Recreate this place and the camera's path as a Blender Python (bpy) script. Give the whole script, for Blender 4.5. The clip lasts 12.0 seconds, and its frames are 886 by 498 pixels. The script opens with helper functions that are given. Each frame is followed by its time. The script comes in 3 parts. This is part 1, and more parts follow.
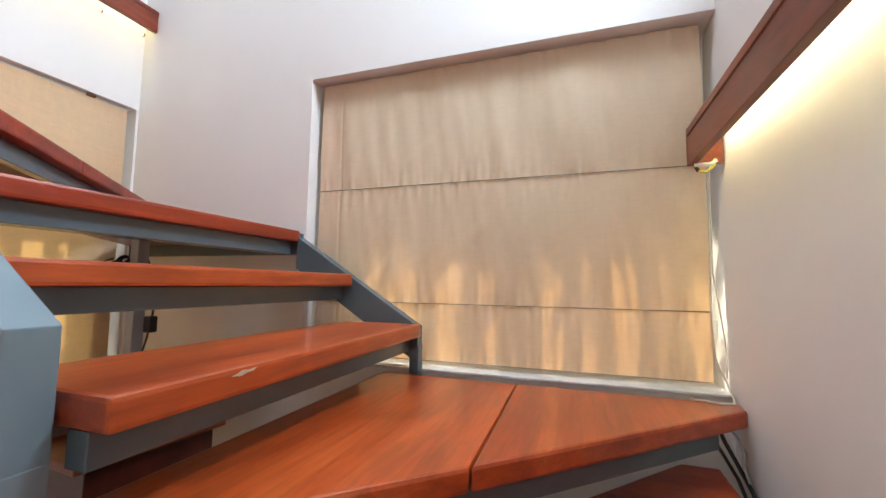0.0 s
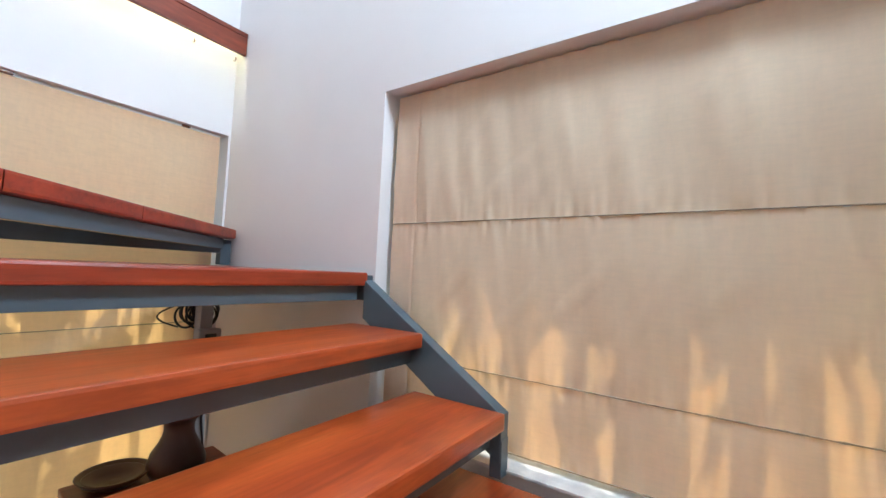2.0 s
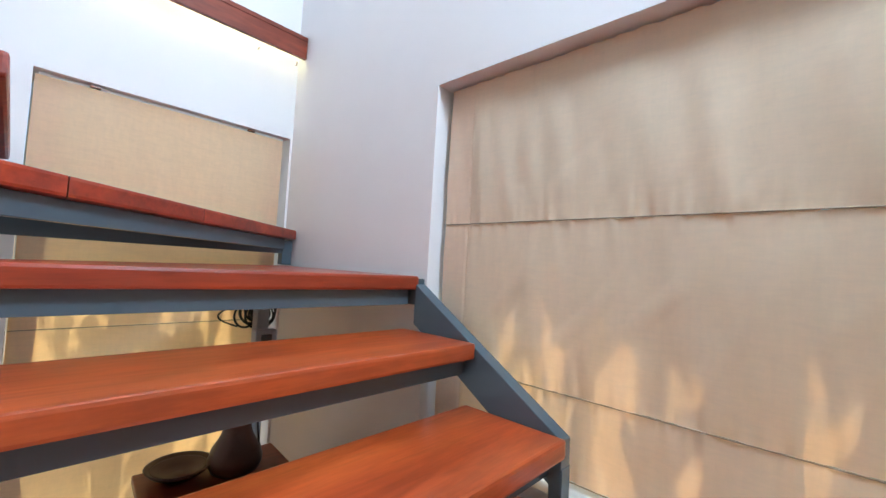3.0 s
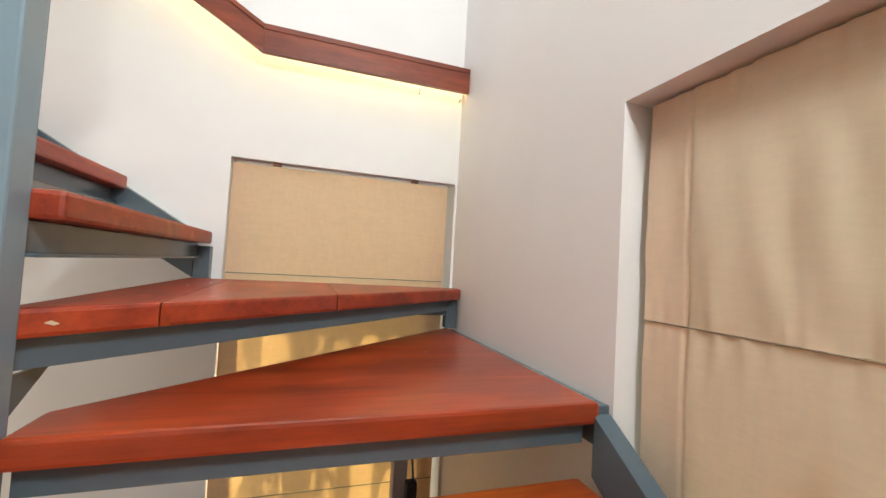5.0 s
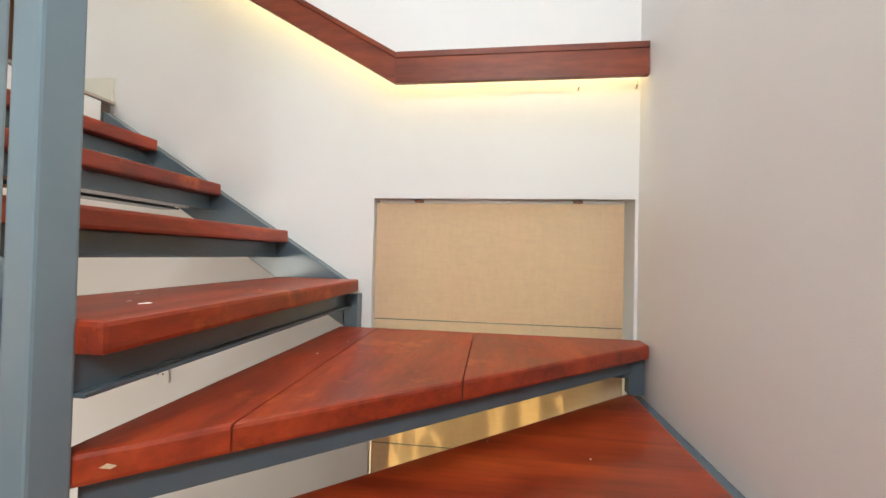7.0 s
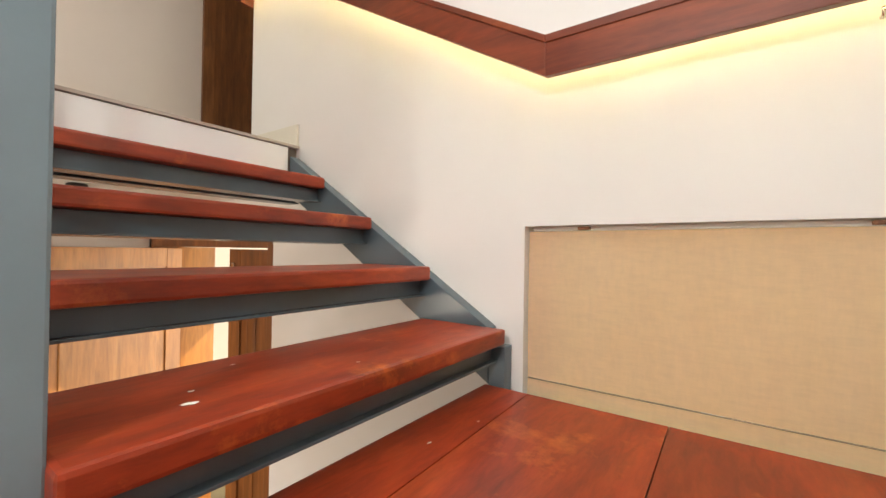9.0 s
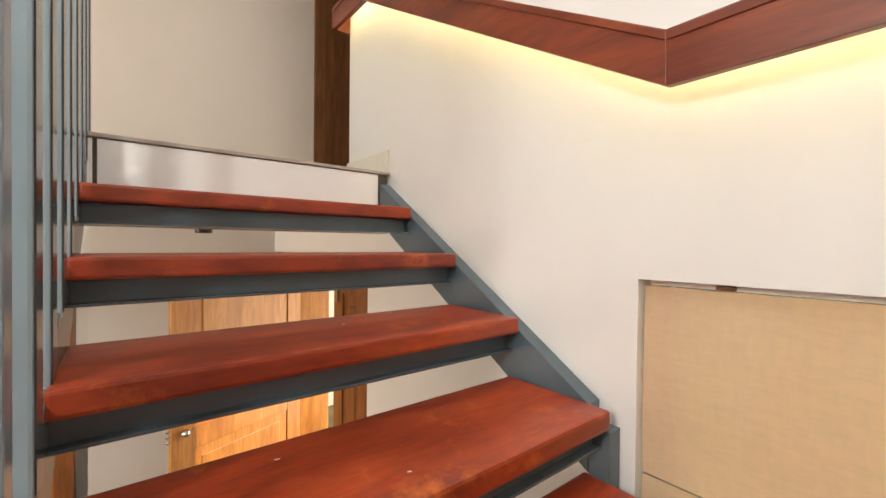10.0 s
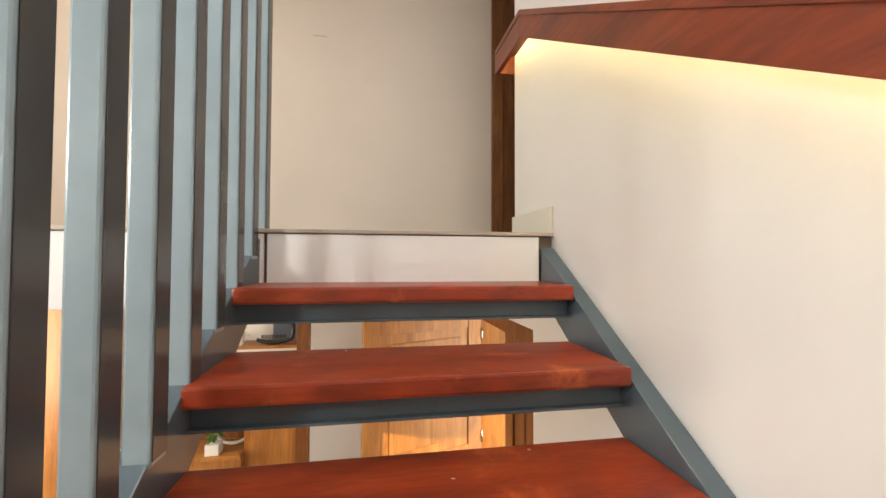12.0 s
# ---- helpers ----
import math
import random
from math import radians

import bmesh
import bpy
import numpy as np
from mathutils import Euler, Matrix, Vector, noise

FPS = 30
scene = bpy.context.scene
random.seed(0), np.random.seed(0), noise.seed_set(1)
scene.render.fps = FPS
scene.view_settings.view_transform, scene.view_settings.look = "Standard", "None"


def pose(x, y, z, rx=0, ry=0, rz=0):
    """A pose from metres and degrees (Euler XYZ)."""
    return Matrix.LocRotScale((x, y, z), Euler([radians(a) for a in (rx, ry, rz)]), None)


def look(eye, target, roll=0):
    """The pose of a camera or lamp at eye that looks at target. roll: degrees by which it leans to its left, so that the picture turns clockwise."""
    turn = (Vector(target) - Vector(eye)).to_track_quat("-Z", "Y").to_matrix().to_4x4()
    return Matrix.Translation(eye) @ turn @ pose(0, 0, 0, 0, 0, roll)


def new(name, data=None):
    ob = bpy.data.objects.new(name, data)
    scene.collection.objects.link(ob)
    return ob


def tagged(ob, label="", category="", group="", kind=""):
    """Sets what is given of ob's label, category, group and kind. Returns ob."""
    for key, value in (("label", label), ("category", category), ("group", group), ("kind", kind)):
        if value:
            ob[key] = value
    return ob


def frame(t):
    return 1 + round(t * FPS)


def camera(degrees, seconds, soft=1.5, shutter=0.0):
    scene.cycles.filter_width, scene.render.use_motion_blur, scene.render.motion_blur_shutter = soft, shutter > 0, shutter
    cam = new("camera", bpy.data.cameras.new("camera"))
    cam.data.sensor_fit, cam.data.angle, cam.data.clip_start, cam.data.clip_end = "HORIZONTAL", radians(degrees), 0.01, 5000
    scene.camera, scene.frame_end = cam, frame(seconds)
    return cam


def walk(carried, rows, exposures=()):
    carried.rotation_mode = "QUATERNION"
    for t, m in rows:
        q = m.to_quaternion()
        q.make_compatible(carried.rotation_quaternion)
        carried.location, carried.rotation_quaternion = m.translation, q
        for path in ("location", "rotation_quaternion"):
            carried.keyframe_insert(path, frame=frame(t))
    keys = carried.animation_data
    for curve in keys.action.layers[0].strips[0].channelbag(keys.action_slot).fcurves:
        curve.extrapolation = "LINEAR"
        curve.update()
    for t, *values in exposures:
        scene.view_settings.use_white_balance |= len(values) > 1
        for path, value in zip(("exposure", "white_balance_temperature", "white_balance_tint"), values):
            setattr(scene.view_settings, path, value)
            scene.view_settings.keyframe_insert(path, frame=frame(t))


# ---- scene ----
cam = camera(95.2, 12.0)
PATH = [
    (0, (2.336, -1.53, 0.348), (1.695, 0.357, 0.521), 0.8),
    (0.5, (2.322, -1.391, 0.408), (1.567, 0.454, 0.567), 1.2),
    (1, (2.306, -1.29, 0.492), (1.417, 0.497, 0.621), 1.8),
    (1.5, (2.277, -1.215, 0.559), (1.261, 0.503, 0.688), 2.3),
    (2, (2.254, -1.15, 0.585), (1.128, 0.498, 0.707), 2.6),
    (2.5, (2.236, -1.115, 0.586), (1.004, 0.455, 0.708), 3.1),
    (3, (2.218, -1.054, 0.608), (0.851, 0.403, 0.705), 3.3),
    (5, (1.94, -0.706, 0.872), (0.045, -0.073, 0.958), 3.3),
    (5.5, (1.911, -0.682, 0.94), (-0.042, -0.264, 1.029), 2.8),
    (6, (1.826, -0.621, 0.956), (-0.163, -0.426, 1.012), 2.2),
    (6.5, (1.705, -0.566, 1.01), (-0.295, -0.58, 1.048), 1.7),
    (7, (1.63, -0.538, 1.063), (-0.353, -0.798, 1.095), 1.3),
    (9, (1.244, -0.49, 1.208), (-0.385, -1.651, 1.22), 0.9),
    (9.5, (1.157, -0.508, 1.3), (-0.276, -1.903, 1.289), 0.9),
    (10, (1.034, -0.546, 1.379), (-0.208, -2.114, 1.355), 0.6),
    (10.5, (0.952, -0.581, 1.482), (-0.075, -2.297, 1.472), 0.9),
    (11, (0.888, -0.631, 1.538), (0.097, -2.468, 1.548), 1.1),
    (11.5, (0.788, -0.711, 1.581), (0.226, -2.63, 1.61), 0.6),
    (12, (0.722, -0.74, 1.62), (0.383, -2.71, 1.673), 0.2),
]
walk(cam, [(t, look(eye, target, roll)) for t, eye, target, roll in PATH],
     exposures=[(0, 0.22, 6000, 7), (3, 0.20, 5350, 4), (5, 0.11, 6800, 5), (7, -0.03, 6700, 5), (9, -0.02, 7550, 9), (12, 0.0, 7650, 9)])

# ---------------- light ----------------
world = bpy.data.worlds.new("sky")
scene.world = world
world.use_nodes = True
wn = world.node_tree.nodes
sky = wn.new("ShaderNodeTexSky")
sky.sky_type = "NISHITA"
sky.sun_disc = False
SUN_UP, SUN_SIDE = radians(33), radians(-48)
sky.sun_elevation, sky.sun_rotation = SUN_UP, SUN_SIDE
wn["Background"].inputs["Strength"].default_value = 0.15
world.node_tree.links.new(sky.outputs["Color"], wn["Background"].inputs["Color"])

sun_data = bpy.data.lights.new("sun", "SUN")
sun_data.energy, sun_data.angle, sun_data.color = 5.0, radians(0.53), (1.0, 0.84, 0.60)
sun = new("sun", sun_data)
to_sun = Vector((math.sin(SUN_SIDE) * math.cos(SUN_UP), math.cos(SUN_SIDE) * math.cos(SUN_UP), math.sin(SUN_UP)))
sun.matrix_world = look(to_sun * 20, (0, 0, 0))


def area(name, m, sx, sy, watts, color):
    d = bpy.data.lights.new(name, "AREA")
    d.shape, d.size, d.size_y, d.energy, d.color = "RECTANGLE", sx, sy, watts, color
    ob = new(name, d)
    ob.matrix_world = m
    return ob


CEIL = 3.95
# fill lamp from above, below an added, unseen skylight
area("stairwell_top_fill", pose(1.25, -0.98, CEIL - 0.04), 1.7, 1.5, 24, (0.95, 0.97, 1.0))
area("stairwell_window_light", look((2.83, -0.42, 2.20), (0.0, -1.70, 0.90)), 0.38, 0.42, 39, (0.88, 0.94, 1.0))
# two added fill lamps brighten the landing and the lower room
area("landing_fill_light", look((4.55, -3.2, 2.95), (0.5, -3.0, 2.6)), 1.1, 1.3, 30, (1.0, 0.95, 0.88))
area("room_fill_light", look((4.55, -3.6, 0.5), (0.6, -3.8, 0.3)), 1.3, 1.3, 90, (1.0, 0.95, 0.88))

area("entrance_daylight", look((-1.30, -3.40, 0.30), (1.0, -3.75, 0.15)), 1.8, 2.0, 50, (1.0, 0.97, 0.92))

# ---------------- materials ----------------


def nodes_of(name):
    m = bpy.data.materials.new(name)
    m.use_nodes = True
    t = m.node_tree
    return m, t.nodes, t.links, t.nodes["Principled BSDF"]


def ramp(n, stops):
    r = n.new("ShaderNodeValToRGB")
    while len(r.color_ramp.elements) < len(stops):
        r.color_ramp.elements.new(0.5)
    for e, (p, c) in zip(r.color_ramp.elements, stops):
        e.position, e.color = p, (*c, 1)
    return r


def coords(n, l, scale, rot=(0, 0, 0)):
    tc, mp = n.new("ShaderNodeTexCoord"), n.new("ShaderNodeMapping")
    mp.inputs["Scale"].default_value = scale
    mp.inputs["Rotation"].default_value = rot
    l.new(tc.outputs["Object"], mp.inputs["Vector"])
    return mp


def noise_tex(n, l, mp, scale, detail=4, rough=0.55, distort=0.0):
    t = n.new("ShaderNodeTexNoise")
    t.inputs["Scale"].default_value, t.inputs["Detail"].default_value = scale, detail
    t.inputs["Roughness"].default_value, t.inputs["Distortion"].default_value = rough, distort
    l.new(mp.outputs["Vector"], t.inputs["Vector"])
    return t


def bump(n, l, src, bsdf, strength, dist):
    b = n.new("ShaderNodeBump")
    b.inputs["Strength"].default_value, b.inputs["Distance"].default_value = strength, dist
    l.new(src, b.inputs["Height"])
    l.new(b.outputs["Normal"], bsdf.inputs["Normal"])
    return b


def mix_rgb(n, l, fac, a, b, kind="MIX"):
    m = n.new("ShaderNodeMix")
    m.data_type, m.blend_type = "RGBA", kind
    for sock, v in ((m.inputs["Factor"], fac), (m.inputs["A"], a), (m.inputs["B"], b)):
        if isinstance(v, (int, float)):
            sock.default_value = v
        elif isinstance(v, tuple):
            sock.default_value = (*v, 1)
        else:
            l.new(v, sock)
    return m.outputs["Result"]


def painted(name, c1, c2, rough=0.5, grain=120.0, relief=0.15, metal=0.0, patch=2.5):
    m, n, l, p = nodes_of(name)
    mp = coords(n, l, (1, 1, 1))
    a = noise_tex(n, l, mp, patch, 5)
    r = ramp(n, [(0.3, c1), (0.72, c2)])
    l.new(a.outputs["Fac"], r.inputs["Fac"])
    l.new(r.outputs["Color"], p.inputs["Base Color"])
    g = noise_tex(n, l, mp, grain, 3)
    bump(n, l, g.outputs["Fac"], p, relief, 0.002)
    p.inputs["Roughness"].default_value, p.inputs["Metallic"].default_value = rough, metal
    return m


def wooden(name, dark, mid, light, stretch, rough=0.32, coat=0.25, blotch=0.5, grain=9.0, worn=None):
    """stretch: scale per axis; the small one runs along the grain."""
    m, n, l, p = nodes_of(name)
    oi = n.new("ShaderNodeObjectInfo")
    tc, mp, ad = n.new("ShaderNodeTexCoord"), n.new("ShaderNodeMapping"), n.new("ShaderNodeVectorMath")
    mul = n.new("ShaderNodeMath")
    mul.operation = "MULTIPLY"
    mul.inputs[1].default_value = 13.7
    l.new(oi.outputs["Random"], mul.inputs[0])
    l.new(tc.outputs["Object"], ad.inputs[0])
    l.new(mul.outputs["Value"], ad.inputs[1])
    l.new(ad.outputs["Vector"], mp.inputs["Vector"])
    mp.inputs["Scale"].default_value = stretch
    fig = noise_tex(n, l, mp, grain * 0.35, 5, 0.6, 0.6)
    fine = noise_tex(n, l, mp, grain * 4, 6, 0.65)
    r = ramp(n, [(0.28, dark), (0.5, mid), (0.74, light)])
    l.new(fig.outputs["Fac"], r.inputs["Fac"])
    rf = ramp(n, [(0.35, (0.62, 0.6, 0.6)), (0.65, (1.05, 1.05, 1.05))])
    l.new(fine.outputs["Fac"], rf.inputs["Fac"])
    col = mix_rgb(n, l, 0.42, r.outputs["Color"], rf.outputs["Color"], "MULTIPLY")
    streak = noise_tex(n, l, mp, grain * 1.3, 4, 0.6, 1.2)
    rs = ramp(n, [(0.34, (0.5, 0.44, 0.42)), (0.56, (1.0, 1.0, 1.0)), (0.75, (1.15, 1.15, 1.12))])
    l.new(streak.outputs["Fac"], rs.inputs["Fac"])
    col = mix_rgb(n, l, 0.46, col, rs.outputs["Color"], "MULTIPLY")
    plain = n.new("ShaderNodeMapping")
    l.new(ad.outputs["Vector"], plain.inputs["Vector"])
    bl = noise_tex(n, l, plain, 3.2, 4, 0.6)
    rb = ramp(n, [(0.36, (0.55, 0.5, 0.5)), (0.6, (1.0, 1.0, 1.0))])
    l.new(bl.outputs["Fac"], rb.inputs["Fac"])
    col = mix_rgb(n, l, blotch, col, rb.outputs["Color"], "MULTIPLY")
    if worn:
        wn_ = noise_tex(n, l, plain, 5.0, 6, 0.7)
        rw = ramp(n, [(0.58, (0, 0, 0)), (0.72, (1, 1, 1))])
        l.new(wn_.outputs["Fac"], rw.inputs["Fac"])
        col = mix_rgb(n, l, rw.outputs["Color"], col, worn)
    l.new(col, p.inputs["Base Color"])
    rr = n.new("ShaderNodeMapRange")
    rr.inputs["To Min"].default_value, rr.inputs["To Max"].default_value = rough - 0.08, rough + 0.16
    l.new(bl.outputs["Fac"], rr.inputs["Value"])
    l.new(rr.outputs["Result"], p.inputs["Roughness"])
    p.inputs["Coat Weight"].default_value, p.inputs["Coat Roughness"].default_value = coat, 0.13
    bump(n, l, fine.outputs["Fac"], p, 0.12, 0.002)
    return m


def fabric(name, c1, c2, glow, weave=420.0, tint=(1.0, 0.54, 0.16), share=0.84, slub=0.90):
    m, n, l, p = nodes_of(name)
    mp = coords(n, l, (1, 1, 1))
    big = noise_tex(n, l, coords(n, l, (5, 5, 0.7)), 1.6, 4)
    r = ramp(n, [(0.3, c1), (0.7, c2)])
    l.new(big.outputs["Fac"], r.inputs["Fac"])
    sl = noise_tex(n, l, coords(n, l, (6, 6, 60)), 3.0, 4)
    sv = noise_tex(n, l, coords(n, l, (60, 60, 5)), 3.0, 4)
    rs = ramp(n, [(0.3, (0.988, 0.988, 0.988)), (0.7, (1.005, 1.005, 1.005))])
    l.new(sl.outputs["Fac"], rs.inputs["Fac"])
    rv = ramp(n, [(0.3, (0.99, 0.99, 0.99)), (0.7, (1.005, 1.005, 1.005))])
    l.new(sv.outputs["Fac"], rv.inputs["Fac"])
    col = mix_rgb(n, l, 1.0, r.outputs["Color"], rs.outputs["Color"], "MULTIPLY")
    col = mix_rgb(n, l, 1.0, col, rv.outputs["Color"], "MULTIPLY")
    l.new(col, p.inputs["Base Color"])
    p.inputs["Roughness"].default_value = 0.85
    p.inputs["Sheen Weight"].default_value = 0.2
    w = noise_tex(n, l, mp, weave, 2)
    bump(n, l, w.outputs["Fac"], p, 0.09, 0.001)
    tr, mx = n.new("ShaderNodeBsdfTranslucent"), n.new("ShaderNodeMixShader")
    s1 = noise_tex(n, l, coords(n, l, (5, 5, 26)), 3.4, 5, 0.7)
    s2 = noise_tex(n, l, coords(n, l, (22, 22, 6)), 3.0, 4, 0.6)
    r1 = ramp(n, [(0.36, (slub, slub * 0.98, slub * 0.95)), (0.60, (1.03, 1.03, 1.03))])
    r2 = ramp(n, [(0.34, (0.93, 0.925, 0.915)), (0.62, (1.02, 1.02, 1.02))])
    l.new(s1.outputs["Fac"], r1.inputs["Fac"])
    l.new(s2.outputs["Fac"], r2.inputs["Fac"])
    # the sun's golden hue is put into the transmitted colour by tint
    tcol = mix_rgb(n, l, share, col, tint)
    tcol = mix_rgb(n, l, 1.0, tcol, r1.outputs["Color"], "MULTIPLY")
    tcol = mix_rgb(n, l, 1.0, tcol, r2.outputs["Color"], "MULTIPLY")
    l.new(tcol, tr.inputs["Color"])
    mx.inputs[0].default_value = glow
    l.new(p.outputs["BSDF"], mx.inputs[1])
    l.new(tr.outputs["BSDF"], mx.inputs[2])
    l.new(mx.outputs["Shader"], n["Material Output"].inputs["Surface"])
    return m


def glowing(name, color, strength):
    m, n, l, p = nodes_of(name)
    p.inputs["Base Color"].default_value = (*color, 1)
    p.inputs["Emission Color"].default_value = (*color, 1)
    p.inputs["Emission Strength"].default_value = strength
    return m


WALL = painted("white_wall_paint", (0.74, 0.72, 0.71), (0.79, 0.775, 0.765), 0.55, 240, 0.12, patch=1.3)
CEILING = painted("white_ceiling_paint", (0.78, 0.77, 0.76), (0.81, 0.80, 0.79), 0.7, 200, 0.1)
FASCIA = painted("white_gloss_board", (0.83, 0.83, 0.83), (0.87, 0.87, 0.87), 0.55, 60, 0.05)
# kept dark to cut the light bounced up under the treads
TILE = painted("dark_floor_tile", (0.15, 0.115, 0.09), (0.20, 0.155, 0.12), 0.25, 30, 0.05)
TREAD = wooden("red_polished_wood", (0.17, 0.020, 0.006), (0.31, 0.044, 0.011), (0.43, 0.078, 0.018), (1, 1, 1), 0.34, 0.22, 0.45)
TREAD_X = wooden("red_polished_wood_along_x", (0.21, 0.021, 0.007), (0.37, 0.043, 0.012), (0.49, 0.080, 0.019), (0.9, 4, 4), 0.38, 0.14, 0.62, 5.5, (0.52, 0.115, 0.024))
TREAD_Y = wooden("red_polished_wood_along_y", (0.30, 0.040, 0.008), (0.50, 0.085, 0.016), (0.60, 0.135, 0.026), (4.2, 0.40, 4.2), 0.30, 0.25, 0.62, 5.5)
RAIL_Y = wooden("reddish_handrail_wood", (0.14, 0.022, 0.007), (0.235, 0.040, 0.012), (0.33, 0.068, 0.019), (5, 0.5, 4), 0.34, 0.2, 0.5, 5)
HONEY = wooden("honey_door_wood", (0.36, 0.130, 0.028), (0.48, 0.195, 0.046), (0.58, 0.265, 0.072), (3, 3, 0.3), 0.42, 0.12, 0.25, 5)
BROWN = wooden("dark_brown_frame_wood", (0.13, 0.040, 0.010), (0.23, 0.078, 0.020), (0.33, 0.125, 0.036), (5, 5, 0.5), 0.4, 0.15, 0.3, 6)
# same wood as TREAD_Y, with a dimmer exposure put into its colour
TREAD_Y_DIM = wooden("dimmed_red_polished_wood_along_y", (0.20, 0.020, 0.005), (0.36, 0.044, 0.010), (0.48, 0.080, 0.016), (4.2, 0.40, 4.2), 0.28, 0.3, 0.6, 5.5)
MAROON = wooden("dark_maroon_wood", (0.05, 0.008, 0.005), (0.10, 0.016, 0.009), (0.15, 0.026, 0.013), (0.5, 4, 4), 0.3, 0.3, 0.3, 6)
POTTERY = painted("dark_brown_pottery", (0.035, 0.013, 0.008), (0.075, 0.026, 0.014), 0.35, 40, 0.2)
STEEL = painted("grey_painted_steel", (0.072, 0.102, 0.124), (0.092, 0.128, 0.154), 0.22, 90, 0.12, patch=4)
# lit copies of the grey steel: posts and balusters catch more light
STEEL_LIT = painted("lit_blue_grey_steel", (0.155, 0.220, 0.265), (0.190, 0.260, 0.305), 0.24, 90, 0.12, patch=4)
STEEL_BRIGHT = painted("brightly_lit_blue_grey_steel", (0.25, 0.335, 0.38), (0.30, 0.385, 0.43), 0.24, 90, 0.12, patch=5)
STEEL_LIGHT = painted("light_grey_steel", (0.40, 0.43, 0.45), (0.5, 0.52, 0.54), 0.35, 80, 0.1)
CHROME = painted("brushed_chrome", (0.6, 0.6, 0.6), (0.7, 0.7, 0.7), 0.22, 80, 0.05, 1.0)
BLACK = painted("black_plastic", (0.012, 0.012, 0.013), (0.022, 0.022, 0.024), 0.4, 60, 0.1)
WHITE = painted("white_plastic", (0.74, 0.74, 0.72), (0.8, 0.8, 0.78), 0.35, 60, 0.05)
PALE_CORD = painted("cream_cord", (0.62, 0.57, 0.47), (0.72, 0.67, 0.56), 0.8, 300, 0.3)
YELLOW = painted("yellow_wire", (0.62, 0.56, 0.06), (0.7, 0.65, 0.1), 0.45, 60, 0.05)
CHIP = painted("pale_bare_wood", (0.55, 0.42, 0.28), (0.68, 0.55, 0.4), 0.8, 90, 0.3)
PLASTER = painted("white_plaster_crumb", (0.7, 0.68, 0.64), (0.8, 0.78, 0.74), 0.9, 90, 0.4)
LEAF = painted("green_leaf", (0.05, 0.13, 0.02), (0.10, 0.22, 0.04), 0.45, 40, 0.1, patch=14)
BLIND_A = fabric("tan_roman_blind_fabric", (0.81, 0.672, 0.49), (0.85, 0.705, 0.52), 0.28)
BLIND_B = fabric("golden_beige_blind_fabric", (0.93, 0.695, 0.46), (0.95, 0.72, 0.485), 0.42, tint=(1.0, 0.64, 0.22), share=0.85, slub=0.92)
# brown for the seams' shadow lines; also backs the tall blind's borders
SHADE_BROWN = painted("brown_seam_shade", (0.30, 0.22, 0.14), (0.36, 0.27, 0.17), 0.8, 300, 0.2)
CREAM = painted("cream_wall_paint", (0.72, 0.625, 0.55), (0.77, 0.675, 0.60), 0.55, 240, 0.12, patch=1.3)
MIRROR = painted("blue_grey_board", (0.16, 0.22, 0.31), (0.19, 0.25, 0.34), 0.4, 80, 0.05)
# shaded copy of the baluster steel
STEEL_SHADED = painted("shaded_gloss_steel", (0.058, 0.066, 0.074), (0.076, 0.086, 0.094), 0.18, 60, 0.04, patch=4)
LED = glowing("warm_led_strip", (0.95, 0.93, 0.52), 23.0)
# the added skylight's pane glows by itself
PANE_GLOW = glowing("glowing_skylight_pane", (0.9, 0.95, 1.0), 2.0)

glass, gn, gl, gp = nodes_of("window_glass")
gp.inputs["Transmission Weight"].default_value, gp.inputs["Roughness"].default_value = 1.0, 0.0
gp.inputs["Base Color"].default_value = (0.94, 0.97, 0.96, 1)

# ---------------- mesh helpers ----------------


def link_mesh(name, bm, mat, parent=None, label=""):
    me = bpy.data.meshes.new(name)
    bm.normal_update()
    bm.to_mesh(me)
    bm.free()
    me.materials.append(mat)
    ob = new(name, me)
    if parent is not None:
        ob.parent = parent
    if label:
        ob["label"] = label
    return ob


def part(name, bm, mat, parent, label=""):
    return link_mesh(name, bm, mat, parent, label)


def thing(name, label, category, at=(0, 0, 0), group="", kind=""):
    return tagged(new(name), label, category, group, kind)


def box(lo, hi, bevel=0.0, bm=None):
    bm = bm or bmesh.new()
    made = bmesh.ops.create_cube(bm, size=1.0)["verts"]
    c = [(a + b) / 2 for a, b in zip(lo, hi)]
    s = [abs(b - a) for a, b in zip(lo, hi)]
    for v in made:
        v.co = Vector((c[0] + v.co.x * s[0], c[1] + v.co.y * s[1], c[2] + v.co.z * s[2]))
    if bevel:
        ed = list({e for v in made for e in v.link_edges})
        bmesh.ops.bevel(bm, geom=ed, offset=bevel, segments=2, profile=0.6, affect="EDGES")
    return bm


def prism(points, lo, hi, axis="z", bevel=0.0, bm=None):
    """A slab: the outline in the plane across the axis, from lo to hi along it."""
    bm = bm or bmesh.new()

    def at(p, h):
        a, b = p
        return {"z": (a, b, h), "y": (a, h, b), "x": (h, a, b)}[axis]

    bot = [bm.verts.new(at(p, lo)) for p in points]
    top = [bm.verts.new(at(p, hi)) for p in points]
    faces = [bm.faces.new(bot), bm.faces.new(list(reversed(top)))]
    for i in range(len(points)):
        j = (i + 1) % len(points)
        faces.append(bm.faces.new((bot[j], bot[i], top[i], top[j])))
    bmesh.ops.recalc_face_normals(bm, faces=faces)
    if bevel:
        ed = list({e for f in faces for e in f.edges})
        bmesh.ops.bevel(bm, geom=ed, offset=bevel, segments=2, profile=0.6, affect="EDGES")
    return bm


